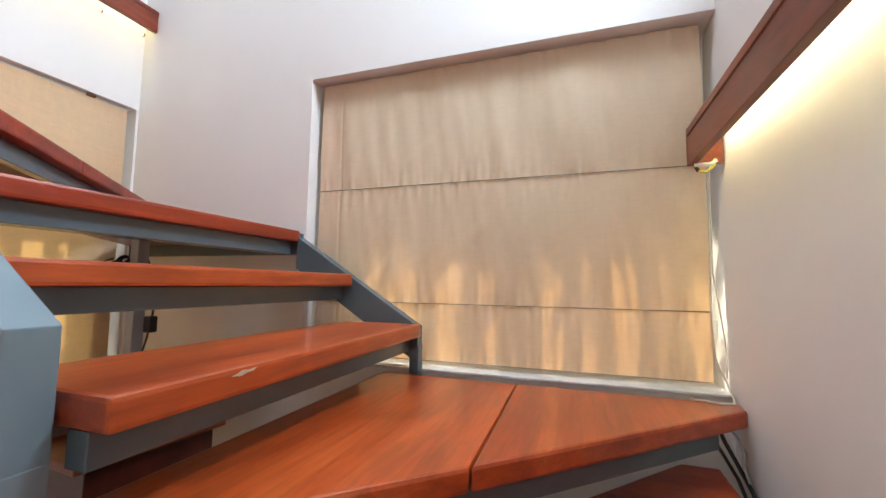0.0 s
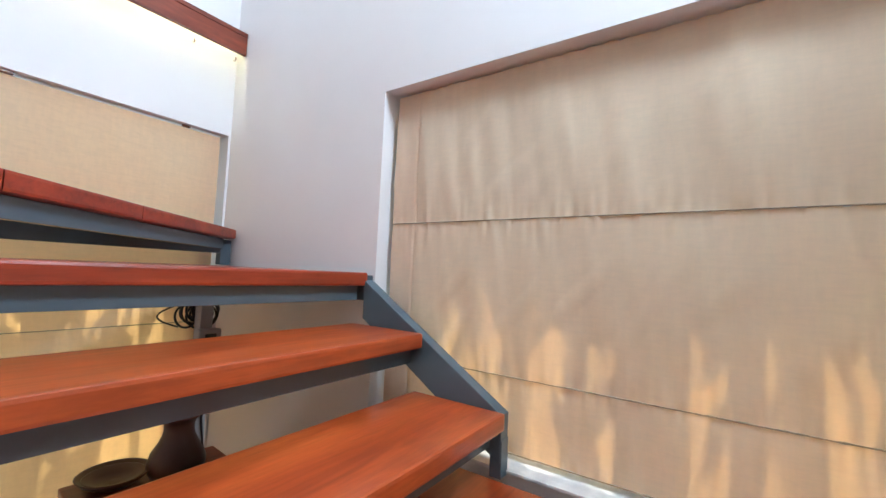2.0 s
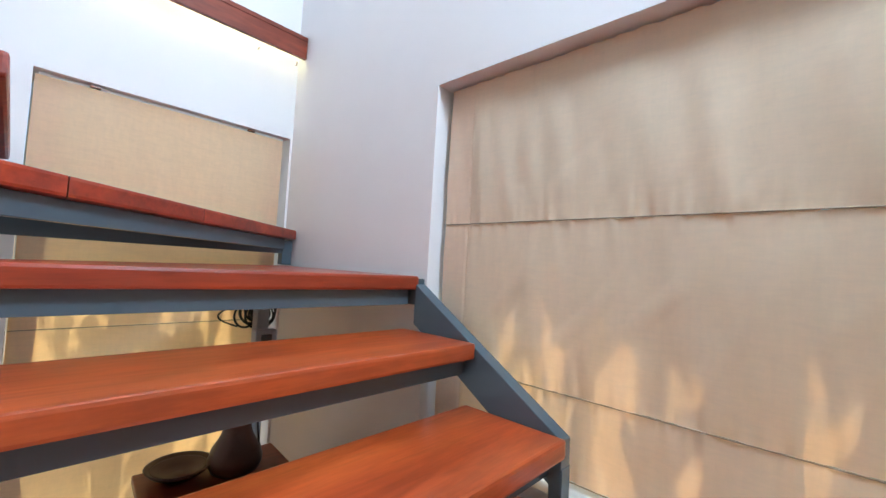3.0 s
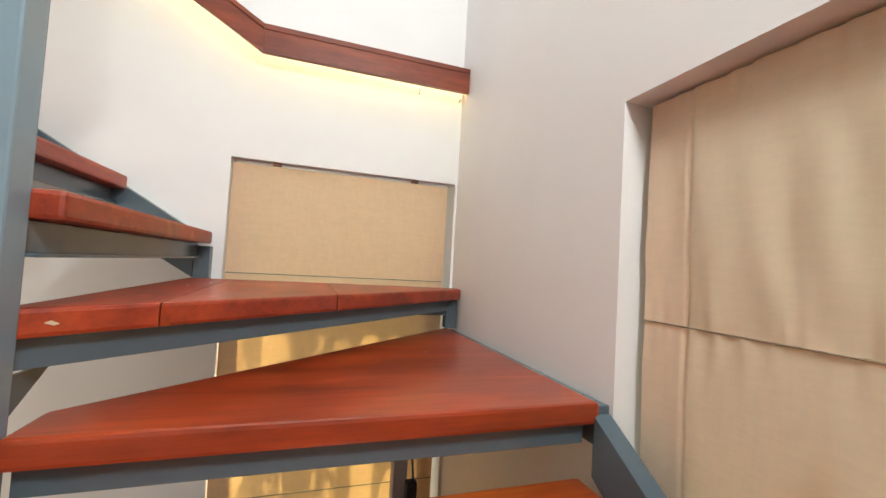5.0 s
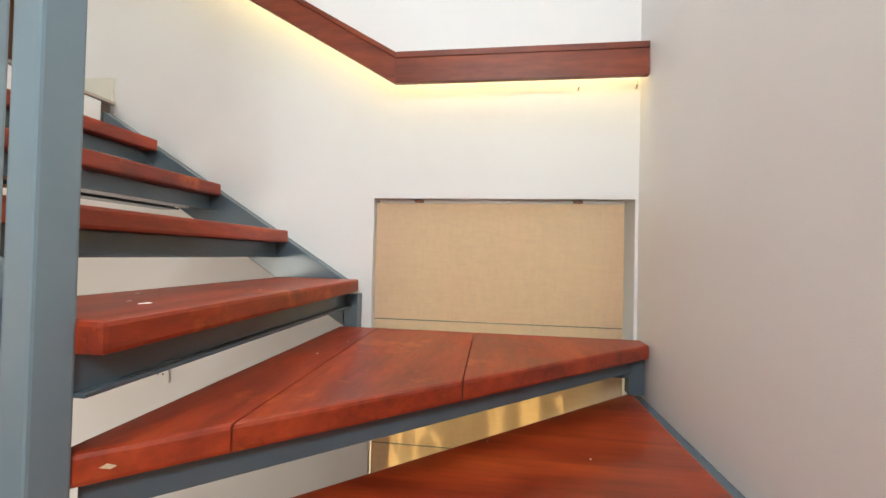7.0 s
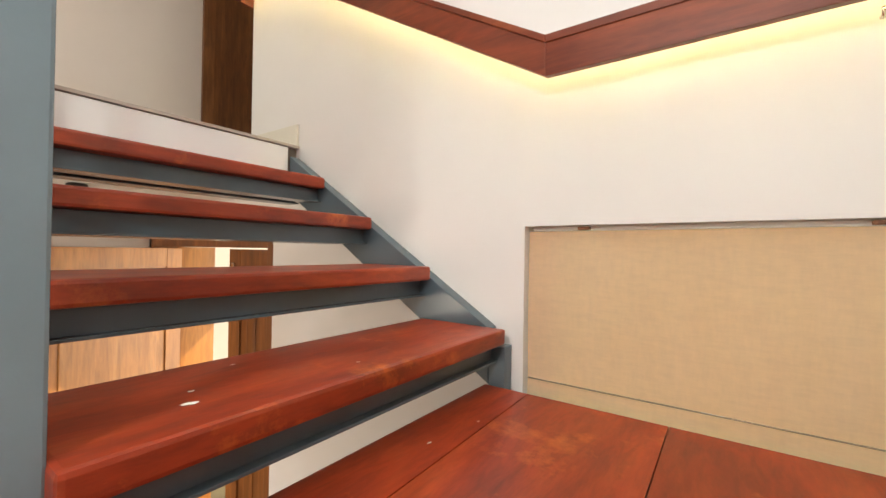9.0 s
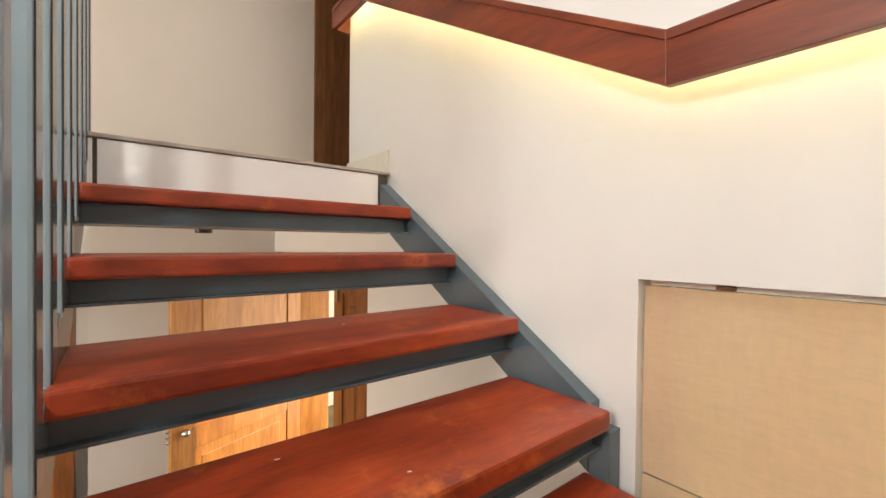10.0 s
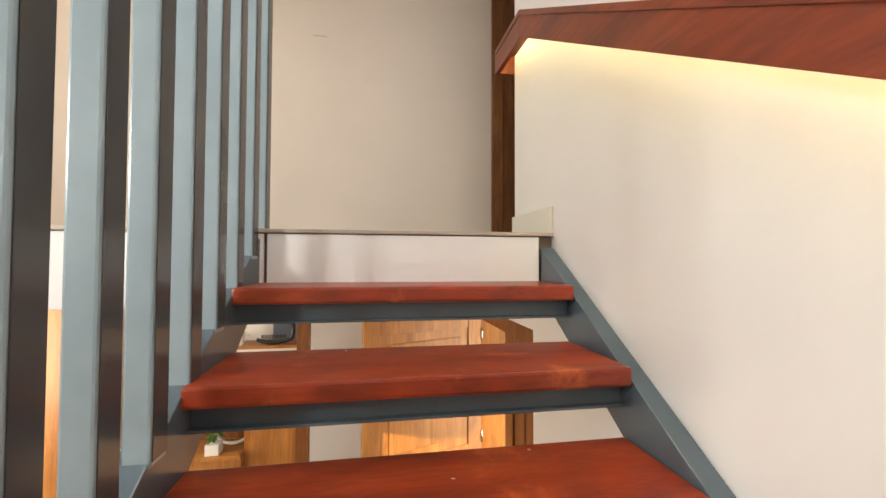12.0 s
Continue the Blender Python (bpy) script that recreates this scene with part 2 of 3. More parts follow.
def tube(points, r, sides=8, bm=None):
    bm = bm or bmesh.new()
    pts = [Vector(p) for p in points]
    rings = []
    for i, p in enumerate(pts):
        d = (pts[min(i + 1, len(pts) - 1)] - pts[max(i - 1, 0)]).normalized()
        u = d.orthogonal().normalized() if not rings else None
        if u is None:
            u = (last - d * last.dot(d)).normalized()
        last = u
        w = d.cross(u)
        rings.append([bm.verts.new(p + (u * math.cos(2 * math.pi * k / sides) + w * math.sin(2 * math.pi * k / sides)) * r) for k in range(sides)])
    for a, b in zip(rings, rings[1:]):
        for k in range(sides):
            bm.faces.new((a[k], a[(k + 1) % sides], b[(k + 1) % sides], b[k]))
    bm.faces.new(list(reversed(rings[0])))
    bm.faces.new(rings[-1])
    for f in bm.faces:
        f.smooth = True
    return bm


def lathe(profile, centre, sides=32, bm=None):
    bm = bm or bmesh.new()
    rings = []
    for r, z in profile:
        rings.append([bm.verts.new((centre[0] + r * math.cos(2 * math.pi * k / sides), centre[1] + r * math.sin(2 * math.pi * k / sides), centre[2] + z)) for k in range(sides)])
    for a, b in zip(rings, rings[1:]):
        for k in range(sides):
            f = bm.faces.new((a[k], a[(k + 1) % sides], b[(k + 1) % sides], b[k]))
            f.smooth = True
    bm.faces.new(list(reversed(rings[0])))
    bm.faces.new(rings[-1])
    return bm


def structure(name, bm, mat, label):
    return tagged(link_mesh(name, bm, mat), label, name.split("_")[0], kind="structure")


def wall_with_hole(name, axis, at, thick, a0, a1, z0, z1, holes, label, mat=None):
    """A wall across 'axis' (x or y), from at to at+thick, with rectangular openings (a0, a1, z0, z1)."""
    bm = bmesh.new()
    xs = sorted({a0, a1, *[h[0] for h in holes], *[h[1] for h in holes]})
    zs = sorted({z0, z1, *[h[2] for h in holes], *[h[3] for h in holes]})
    lo, hi = min(at, at + thick), max(at, at + thick)

    def solid(i, k):
        if not (0 <= i < len(xs) - 1 and 0 <= k < len(zs) - 1):
            return False
        cx, cz = (xs[i] + xs[i + 1]) / 2, (zs[k] + zs[k + 1]) / 2
        return not any(h[0] < cx < h[1] and h[2] < cz < h[3] for h in holes)

    cache = {}

    def vert(d, i, k):
        if (d, i, k) not in cache:
            cache[(d, i, k)] = bm.verts.new((d, xs[i], zs[k]) if axis == "x" else (xs[i], d, zs[k]))
        return cache[(d, i, k)]

    for i in range(len(xs) - 1):
        for k in range(len(zs) - 1):
            if not solid(i, k):
                continue
            for d in (lo, hi):
                bm.faces.new([vert(d, *q) for q in ((i, k), (i + 1, k), (i + 1, k + 1), (i, k + 1))])
            for (di, dk), (p, q) in (((-1, 0), ((i, k), (i, k + 1))), ((1, 0), ((i + 1, k), (i + 1, k + 1))), ((0, -1), ((i, k), (i + 1, k))), ((0, 1), ((i, k + 1), (i + 1, k + 1)))):
                if not solid(i + di, k + dk):
                    bm.faces.new([vert(lo, *p), vert(lo, *q), vert(hi, *q), vert(hi, *p)])
    bmesh.ops.recalc_face_normals(bm, faces=bm.faces[:])
    return structure(name, bm, mat or WALL, label)


# ---------------- the large structure ----------------
S = 0.192                    # riser
LOW, TOP = -5 * S, 9 * S     # lower and upper floor
XR = 2.785                   # wall beside the lower flight
YE = -2.283                  # edge of the upper floor
WA = (1.157, XR, 0.004, 1.297)      # window opening over the winder
WC = (-0.72, -0.12, 1.86, 2.54)     # high window opening over the stair
WB = (-1.046, -0.012, -0.52, 1.295)  # tall window opening

wall_with_hole("wall_north", "y", 0.0, 0.24, -0.24, XR + 0.24, LOW - 0.2, CEIL + 0.2, [WA], "smooth white painted stairwell wall with a wide window recess")
wall_with_hole("wall_west", "x", 0.0, -0.24, -2.50, 0.0, LOW - 0.2, 1.52, [WB], "smooth white painted stairwell wall with a tall window recess")
wall_with_hole("wall_west_upper", "x", 0.0, -0.24, -2.741, 0.0, 1.52, CEIL + 0.2, [], "smooth white painted wall above the stair flight")
wall_with_hole("wall_west_door", "x", 0.0, -0.24, -4.30, -2.50, LOW - 0.2, 1.52, [(-4.20, -2.50, LOW - 0.2, 1.30)], "white wall round the wide entrance doorway")
wall_with_hole("wall_east", "x", XR, 0.24, -2.6, 0.0, LOW - 0.2, CEIL + 0.2, [WC], "smooth white painted wall beside the lower flight with a high window")
wall_with_hole("wall_landing", "y", -3.833, -0.2, -0.199, 4.7, TOP, CEIL + 0.2, [], "cream painted wall behind the upper landing", CREAM)
wall_with_hole("wall_landing_door", "y", -3.833, -0.2, -1.6, -0.199, TOP + 2.1, CEIL + 0.2, [], "cream wall above the landing door", CREAM)
wall_with_hole("wall_hall", "y", -4.20, -0.2, -0.24, 1.22, LOW, 1.52, [], "white painted hall wall behind the open door")
wall_with_hole("wall_room_south", "y", -5.35, -0.2, 1.02, 4.7, LOW, 1.52, [], "white painted far wall of the lower room")
wall_with_hole("wall_room_hall_side", "x", 1.22, -0.2, -5.35, -4.40, LOW, 1.52, [], "white painted return wall of the lower room")
wall_with_hole("wall_far_east", "x", 4.6, 0.2, -5.55, -2.6, LOW - 0.2, CEIL + 0.2, [(-4.3, -2.9, 0.0, 1.25), (-3.75, -2.75, 2.3, 3.6)], "unseen white painted outer wall with two added windows")
wall_with_hole("wall_room_north", "y", -2.6, 0.2, XR + 0.24, 4.7, LOW - 0.2, CEIL + 0.2, [], "white painted wall of the lower room")
wall_with_hole("wall_corridor_west", "x", -1.6, -0.2, -4.05, -2.5, TOP, CEIL + 0.2, [], "white painted corridor end wall")
wall_with_hole("wall_corridor_north", "y", -2.541, 0.2, -1.6, -0.24, TOP, CEIL + 0.2, [], "white painted corridor wall")

structure("floor_lower", box((-0.24, -5.55, LOW - 0.18), (4.8, 0.0, LOW)), TILE, "dark tiled lower floor")
structure("floor_upper", prism([(-1.6, -4.05), (4.6, -4.05), (4.6, -2.6), (XR, -2.6), (XR, YE - 0.022), (0.002, YE - 0.022), (0.002, -2.741), (-0.24, -2.741), (-0.24, -2.60), (-1.6, -2.60)], 1.522, TOP - 0.012), TILE, "upper landing slab with a tiled top")
structure("ceiling_lower", box((0.0, -5.35, 1.50), (4.6, YE - 0.03, 1.518)), CEILING, "white plastered ceiling of the lower hall")
structure("ceiling_upper", prism([(-1.6, -4.05), (4.6, -4.05), (4.6, -2.6), (XR, -2.6), (XR, -2.4), (-1.6, -2.4)], CEIL, CEIL + 0.15), CEILING, "white ceiling over the landing")
ceil_bm = box((0.0, -2.4, CEIL), (0.30, 0.0, CEIL + 0.15))
box((2.20, -2.4, CEIL), (XR, 0.0, CEIL + 0.15), bm=ceil_bm)
box((0.30, -2.4, CEIL), (2.20, -1.83, CEIL + 0.15), bm=ceil_bm)
box((0.30, -0.13, CEIL), (2.20, 0.0, CEIL + 0.15), bm=ceil_bm)
structure("ceiling_stairwell", ceil_bm, CEILING, "unseen white stairwell ceiling, open for the added skylight")
# added backdrop, turned to the sun so the door gap comes out white
wall_with_hole("wall_porch", "y", -6.6, -0.2, -5.5, -0.3, LOW - 0.22, 2.0, [], "plain white backdrop wall added outside the entrance")
# unseen slab, added to keep the sun off the upper blind
structure("eave", box((-1.26, -1.6, 1.60), (-0.242, 0.9, 1.68)), CEILING, "unseen white eave added to shade the tall window's upper part")
structure("ground", box((-60, -60, LOW - 0.5), (60, 60, LOW - 0.22)), painted("garden_soil", (0.12, 0.10, 0.06), (0.2, 0.17, 0.1), 0.9, 8, 0.4), "bare garden ground round the house")

skylight = thing("skylight", "unseen frosted skylight added over the stairwell for fill light", "skylight", kind="structure")
SX0, SX1, SY0, SY1, SZ = 0.30, 2.20, -1.83, -0.13, CEIL + 0.10
sk = box((SX0, SY0, SZ), (SX1, SY0 + 0.06, SZ + 0.06))
box((SX0, SY1 - 0.06, SZ), (SX1, SY1, SZ + 0.06), bm=sk)
box((SX0, SY0 + 0.06, SZ), (SX0 + 0.06, SY1 - 0.06, SZ + 0.06), bm=sk)
box((SX1 - 0.06, SY0 + 0.06, SZ), (SX1, SY1 - 0.06, SZ + 0.06), bm=sk)
part("window_frame", sk, WHITE, skylight)
part("pane", box((SX0 + 0.06, SY0 + 0.06, SZ + 0.02), (SX1 - 0.06, SY1 - 0.06, SZ + 0.035)), PANE_GLOW, skylight)

# white board that closes the edge of the upper floor, with a thin stone nosing
structure("trim_floor_edge", box((0.064, YE - 0.018, 1.45), (1.10, YE, TOP - 0.016), 0.002), FASCIA, "white board closing the upper floor's edge")
structure("trim_floor_edge_side", box((1.112, YE - 0.018, 1.45), (XR - 0.002, YE - 0.003, TOP - 0.016), 0.002), FASCIA, "white board along the landing's open edge")
structure("trim_nosing", box((0.002, YE - 0.05, TOP - 0.012), (XR - 0.002, YE + 0.006, TOP + 0.002), 0.002), painted("beige_stone_edge", (0.42, 0.36, 0.30), (0.5, 0.44, 0.37), 0.4), "thin beige stone nosing on the landing edge")
structure("baseboard_landing", prism([(YE - 0.002, TOP + 0.002), (-2.739, TOP + 0.002), (-2.739, TOP + 0.112), (YE - 0.002, TOP + 0.112)], 0.002, 0.016, "x", 0.002), painted("cream_skirting_tile", (0.66, 0.63, 0.55), (0.72, 0.69, 0.61), 0.3, 60, 0.05), "cream tiled skirting on the landing wall")
structure("baseboard_landing_back", box((-0.195, -3.831, TOP - 0.010), (4.6, -3.818, TOP + 0.10), 0.002), bpy.data.materials["cream_skirting_tile"], "cream tiled skirting below the landing wall")


# ---------------- windows and blinds ----------------
def window(name, axis, a0, a1, z0, z1, plane, out, label, low=0.016):
    """A frame with glass in an opening; out: the sign of the way outdoors along the other axis."""
    w = thing(name, label, "window", kind="structure")

    def bx(p0, p1, q0, q1, d0, d1, bev=0.0):
        d0, d1 = sorted((plane + out * d0, plane + out * d1))
        if axis == "x":
            return box((p0, d0, q0), (p1, d1, q1), bev)
        return box((d0, p0, q0), (d1, p1, q1), bev)

    f = 0.016
    for p in ((a0 + 0.002, a0 + f, z0 + 0.002, z1 - 0.002), (a1 - f, a1 - 0.002, z0 + 0.002, z1 - 0.002), (a0 + f, a1 - f, z0 + 0.002, z0 + low), (a0 + f, a1 - f, z1 - f, z1 - 0.002), ((a0 + a1) / 2 - 0.03, (a0 + a1) / 2 + 0.03, z0 + low, z1 - f)):
        part("window_frame", bx(*p, 0.0, 0.05, 0.004), WHITE, w)
    for p0, p1 in ((a0 + f, (a0 + a1) / 2 - 0.03), ((a0 + a1) / 2 + 0.03, a1 - f)):
        pane = part("pane", bx(p0, p1, z0 + low, z1 - f, 0.022, 0.028), glass, w)
        pane.visible_shadow = False
    return w


# unseen bottom rail, made tall to keep the sun off the sill
wide_window = window("window_1", "x", *WA, 0.185, 1, "white framed window behind the tan blind", 0.13)
SILL = painted("mottled_grey_marble", (0.50, 0.52, 0.53), (0.80, 0.80, 0.79), 0.3, 30, 0.1, patch=16)
part("window_sill", box((WA[0] + 0.002, -0.012, WA[2] + 0.001), (WA[1] - 0.002, 0.184, WA[2] + 0.011), 0.003), SILL, wide_window, "mottled grey-white marble sill")
window("window_2", "y", *WB, -0.185, -1, "tall white framed window behind the beige blind")
window("window_5", "y", *WC, XR + 0.185, 1, "white framed high window over the stair")
# unseen windows, added to go with the two fill lamps
window("window_3", "y", -4.3, -2.9, 0.0, 1.25, 4.70, 1, "unseen white framed window added to the lower room")
window("window_4", "y", -3.75, -2.75, 2.3, 3.6, 4.70, 1, "unseen white framed window added to the landing")


def cloth(axis, a0, a1, z0, z1, plane, seed, waves, nx=160, nz=34, stitch=None):
    """One sheet of a hanging blind: soft vertical folds and fine creases, pinched along its stitched edges."""
    bm = bmesh.new()
    rows = []
    for k in range(nz + 1):
        v = k / nz
        z = z0 + (z1 - z0) * v
        row = []
        for i in range(nx + 1):
            a = a0 + (a1 - a0) * i / nx
            fold = noise.noise(Vector((a * 6.5 + seed * 7.1, z * 1.4, seed))) * 0.9 + noise.noise(Vector((a * 17 + seed * 3.3 + z * 2, z * 2.6, seed + 9))) * 0.5
            crease = max(0.0, noise.noise(Vector((a * 11 - z * 7 + seed, z * 3.5 + a * 2, seed + 20))) - 0.12) * 0.75
            d = waves * (fold + crease) * (0.3 + 0.7 * (1 - v)) * (0.26 + 0.74 * math.sin(math.pi * min(0.999, max(0.001, v))) ** 0.5)
            d += waves * 0.22 * noise.noise(Vector((a * 27 + seed * 5.7 + z * 3, z * 4.0, seed + 31))) * max(abs(v - 0.5) * 2, 0.25)
            edge = min(v, 1 - v) * (z1 - z0)
            d += waves * 0.55 * noise.noise(Vector((a * 42 + seed * 2.3, z * 5.0, seed + 47))) * math.exp(-edge / 0.05)
            d += 0.004 * math.sin(math.pi * v)
            if stitch is not None:
                d -= 0.0045 * math.exp(-((a - stitch) / 0.005) ** 2)
            row.append(bm.verts.new((a, plane - d, z) if axis == "x" else (-(plane - d), a, z)))
        rows.append(row)
    for k in range(nz):
        for i in range(nx):
            bm.faces.new((rows[k][i], rows[k][i + 1], rows[k + 1][i + 1], rows[k + 1][i])).smooth = True
    return bm


blind_a = thing("roman_blind", "tan fabric roman blind let down over the wide window", "blind")
SEAMS_A = (1.288, 0.773, 0.267, 0.034)
for i, (zt, zb) in enumerate(zip(SEAMS_A, SEAMS_A[1:])):
    part("fabric_panel", cloth("x", 1.182, 2.750, zb + 0.0015, zt - 0.0015, 0.060, 3 + i, 0.014, 330, 46, 1.291), BLIND_A, blind_a)
    # the brown tube draws the shadow line along the seam
    part("seam", tube([(1.183, 0.0585, zb), (1.9, 0.0585, zb), (2.749, 0.0585, zb)], 0.0019, 6), SHADE_BROWN, blind_a, "stitched rod pocket, its shadow line in brown")
part("border_lining", box((1.185, 0.0645, 0.04), (1.291, 0.0675, 1.285)), BLIND_A, blind_a, "lined side border")
part("headrail", box((1.19, 0.074, 1.255), (2.74, 0.107, 1.290), 0.004), BLIND_A, blind_a, "tan covered head rail")

blind_b = thing("window_blind", "golden beige fabric blind let down over the tall window", "blind")
SEAMS_B = (1.280, 0.793, 0.277, -0.184, -0.50)
for i, (zt, zb) in enumerate(zip(SEAMS_B, SEAMS_B[1:])):
    part("fabric_panel", cloth("y", -1.040, -0.044, zb + 0.002, zt - 0.002, 0.026, 21 + i, 0.0025 if i == 0 else 0.004, 60, 24), BLIND_B, blind_b)
    part("seam", tube([(-0.0245, -1.039, zb), (-0.0245, -0.5, zb), (-0.0245, -0.045, zb)], 0.0016, 6), SHADE_BROWN, blind_b, "stitched rod pocket, its shadow line in brown")
for y0, y1 in ((-1.039, -0.955), (-0.122, -0.045)):
    part("border_lining", box((-0.0365, y0, -0.495), (-0.0345, y1, 1.265)), SHADE_BROWN, blind_b, "lined side border")
part("headrail", box((-0.055, -1.03, 1.2805), (-0.034, -0.04, 1.2925), 0.002), WHITE, blind_b, "slim white head rail")
for y in (-0.86, -0.22):
    part("bracket", box((-0.033, y - 0.018, 1.281), (-0.014, y + 0.018, 1.291), 0.002), BROWN, blind_b, "small brown bracket")

# ---------------- staircase ----------------
stair = thing("staircase", "open-riser winder staircase of red wooden treads on grey steel", "staircase")
TH = 0.05      # tread thickness
CH = 0.055     # bearer height


def rect(x0, x1, y0, y1):
    return [(x0, y0), (x1, y0), (x1, y1), (x0, y1)]


def plank_slab(outline, lo, hi, bevel, seams):
    """A plank with rounded edges but square ones along its joints; seams: the outline's sides that butt on a neighbour."""
    bm = prism(outline, lo, hi)
    bm.verts.ensure_lookup_table()
    n = len(outline)
    square = {frozenset((Vector(outline[i]).to_tuple(3), Vector(outline[(i + 1) % n]).to_tuple(3))) for i in seams}
    soft = []
    for e in bm.edges:
        ends = frozenset(v.co.xy.to_tuple(3) for v in e.verts)
        if len(ends) == 2 and ends not in square:
            soft.append(e)
        elif len(ends) == 1 and not any(next(iter(ends)) in q for q in square):
            soft.append(e)
    bmesh.ops.bevel(bm, geom=soft, offset=bevel, segments=2, profile=0.6, affect="EDGES")
    return bm


def tread(outline, z, mat, bearer, label="", name="tread", rear=None, seams=()):
    t = part(name, plank_slab(outline, z - TH, z, 0.0085, seams), mat, stair, label)
    for run in (bearer, rear):
        if run:
            bm = prism(run, z - TH - CH, z - TH - 0.001, "z", 0.002)
            wide, deep = (max(q[k] for q in run) - min(q[k] for q in run) for k in (0, 1))
            if len(run) == 4 and deep < 0.06:
                # the lower flange stands a little proud of the web
                (x0, y0), (x1, y1) = run[0], run[2]
                prism(rect(x0, x1, y0 - 0.022, y1 + 0.022), z - TH - CH - 0.006, z - TH - CH + 0.001, "z", 0.0015, bm)
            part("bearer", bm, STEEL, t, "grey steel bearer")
    return t


IN_X, IN_Y = 1.128, -1.150    # inner ends of the treads
# lower flight
for n, yf in ((-4, -2.07), (-3, -1.765), (-2, -1.46)):
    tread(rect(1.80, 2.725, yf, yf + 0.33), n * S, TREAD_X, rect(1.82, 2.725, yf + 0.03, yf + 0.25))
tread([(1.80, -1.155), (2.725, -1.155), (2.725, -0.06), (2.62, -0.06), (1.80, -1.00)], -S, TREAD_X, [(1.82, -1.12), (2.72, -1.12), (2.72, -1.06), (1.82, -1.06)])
# corner winder with two planks
e0, e1 = Vector((1.735, -1.125)), Vector((2.782, -0.125))


def on0(x):
    f = (x - e0.x) / (e1.x - e0.x)
    return (x, e0.y + f * (e1.y - e0.y))


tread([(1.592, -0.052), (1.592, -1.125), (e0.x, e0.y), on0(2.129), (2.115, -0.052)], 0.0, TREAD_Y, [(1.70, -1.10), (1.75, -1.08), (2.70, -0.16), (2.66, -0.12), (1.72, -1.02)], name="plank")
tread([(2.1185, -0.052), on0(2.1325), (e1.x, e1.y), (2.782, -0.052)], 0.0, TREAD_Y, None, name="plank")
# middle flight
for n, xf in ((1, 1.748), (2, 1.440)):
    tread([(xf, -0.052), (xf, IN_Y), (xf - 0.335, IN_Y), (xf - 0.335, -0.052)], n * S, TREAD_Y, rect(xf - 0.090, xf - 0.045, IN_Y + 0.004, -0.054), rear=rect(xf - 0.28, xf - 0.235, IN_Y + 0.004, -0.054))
tread([(1.155, -0.036), (1.155, -1.125), (1.03, -1.125), (0.055, -0.036)], 3 * S, TREAD_Y_DIM, rect(1.04, 1.12, -1.12, -0.054))
# corner winder with three planks
w0, w1 = Vector((0.139, -0.004)), Vector((1.128, -1.133))


def on4(y):
    f = (y - w0.y) / (w1.y - w0.y)
    return (w0.x + f * (w1.x - w0.x), y)


Z4 = 4 * S
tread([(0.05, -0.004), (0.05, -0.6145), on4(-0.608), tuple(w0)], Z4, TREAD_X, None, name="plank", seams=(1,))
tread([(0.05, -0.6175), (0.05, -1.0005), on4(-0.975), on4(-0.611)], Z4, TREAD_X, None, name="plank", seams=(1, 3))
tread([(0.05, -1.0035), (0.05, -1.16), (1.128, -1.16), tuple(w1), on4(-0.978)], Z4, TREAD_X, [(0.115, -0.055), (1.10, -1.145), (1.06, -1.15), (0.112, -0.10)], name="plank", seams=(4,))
part("bearer", box((0.053, -1.145, 0.640), (0.109, -0.064, Z4 - TH - 0.001), 0.002), STEEL, stair, "grey steel bearer along the wall")
# upper flight
for n, yf in ((5, -1.081), (6, -1.388), (7, -1.695), (8, -2.000)):
    back = yf - 0.345 if n < 8 else YE + 0.001
    tread([(0.059, yf), (IN_X, yf), (IN_X, back), (0.059, back)], n * S, TREAD_X, rect(0.06, IN_X - 0.002, yf - 0.095, yf - 0.050), rear=rect(0.06, IN_X - 0.002, yf - 0.26, yf - 0.215))


def stringer(run, d0, d1, axis, depth, name="stringer", mat=None):
    """run: the top edge as (along, z) corners; the plate hangs down by depth."""
    mat = mat or STEEL
    low = [(a, z - depth) for a, z in reversed(run)]
    return part(name, prism(list(run) + low, d0, d1, axis, 0.003), mat, stair)


K = 0.192 / 0.306
# against the west wall, the north wall, and on the inner side
stringer([(-1.145, 0.96 - 0.005), (YE + 0.004, 0.955 + K * (-1.145 - YE))], 0.002, 0.057, "x", 0.185)
part("stringer_foot", box((0.003, -1.144, 0.70), (0.056, -1.085, 0.90), 0.003), STEEL, stair)
stringer([(1.150, 0.548), (1.735, 0.548 - K * 0.585)], -0.050, -0.002, "y", 0.142)
part("stringer_foot", box((1.700, -0.049, 0.0), (1.738, -0.003, 0.11), 0.003), STEEL, stair)
part("stringer_level", box((0.06, -0.034, 0.47), (1.149, -0.003, 0.566), 0.003), STEEL, stair)
part("stringer_post", box((0.058, -0.060, 0.58), (0.105, -0.006, 0.712), 0.003), STEEL, stair)
part("gusset", prism([(0.985, 0.655), (1.124, 0.655), (1.124, 0.575)], -1.150, -1.142, "y"), STEEL, stair)
GX0, GX1 = 1.125, 1.186
stringer([(-1.172, 0.995), (-2.32, 0.995 + K * 1.148)], GX0, GX1, "x", 0.205)
stringer([(1.188, 0.575), (1.652, 0.575 - K * 0.464)], -1.222, -1.158, "y", 0.27, mat=STEEL_LIT)
part("stringer_end", box((1.600, -1.2215, LOW), (1.653, -1.1585, 0.10), 0.003), STEEL_LIT, stair)
part("newel_base", box((GX0 + 0.002, -1.36, LOW), (GX1 - 0.002, -1.1715, 0.93), 0.003), STEEL_LIT, stair)
part("newel", box((GX0 + 0.001, -1.171, LOW), (GX1 - 0.001, -1.125, 2.75), 0.005), STEEL_LIT, stair)
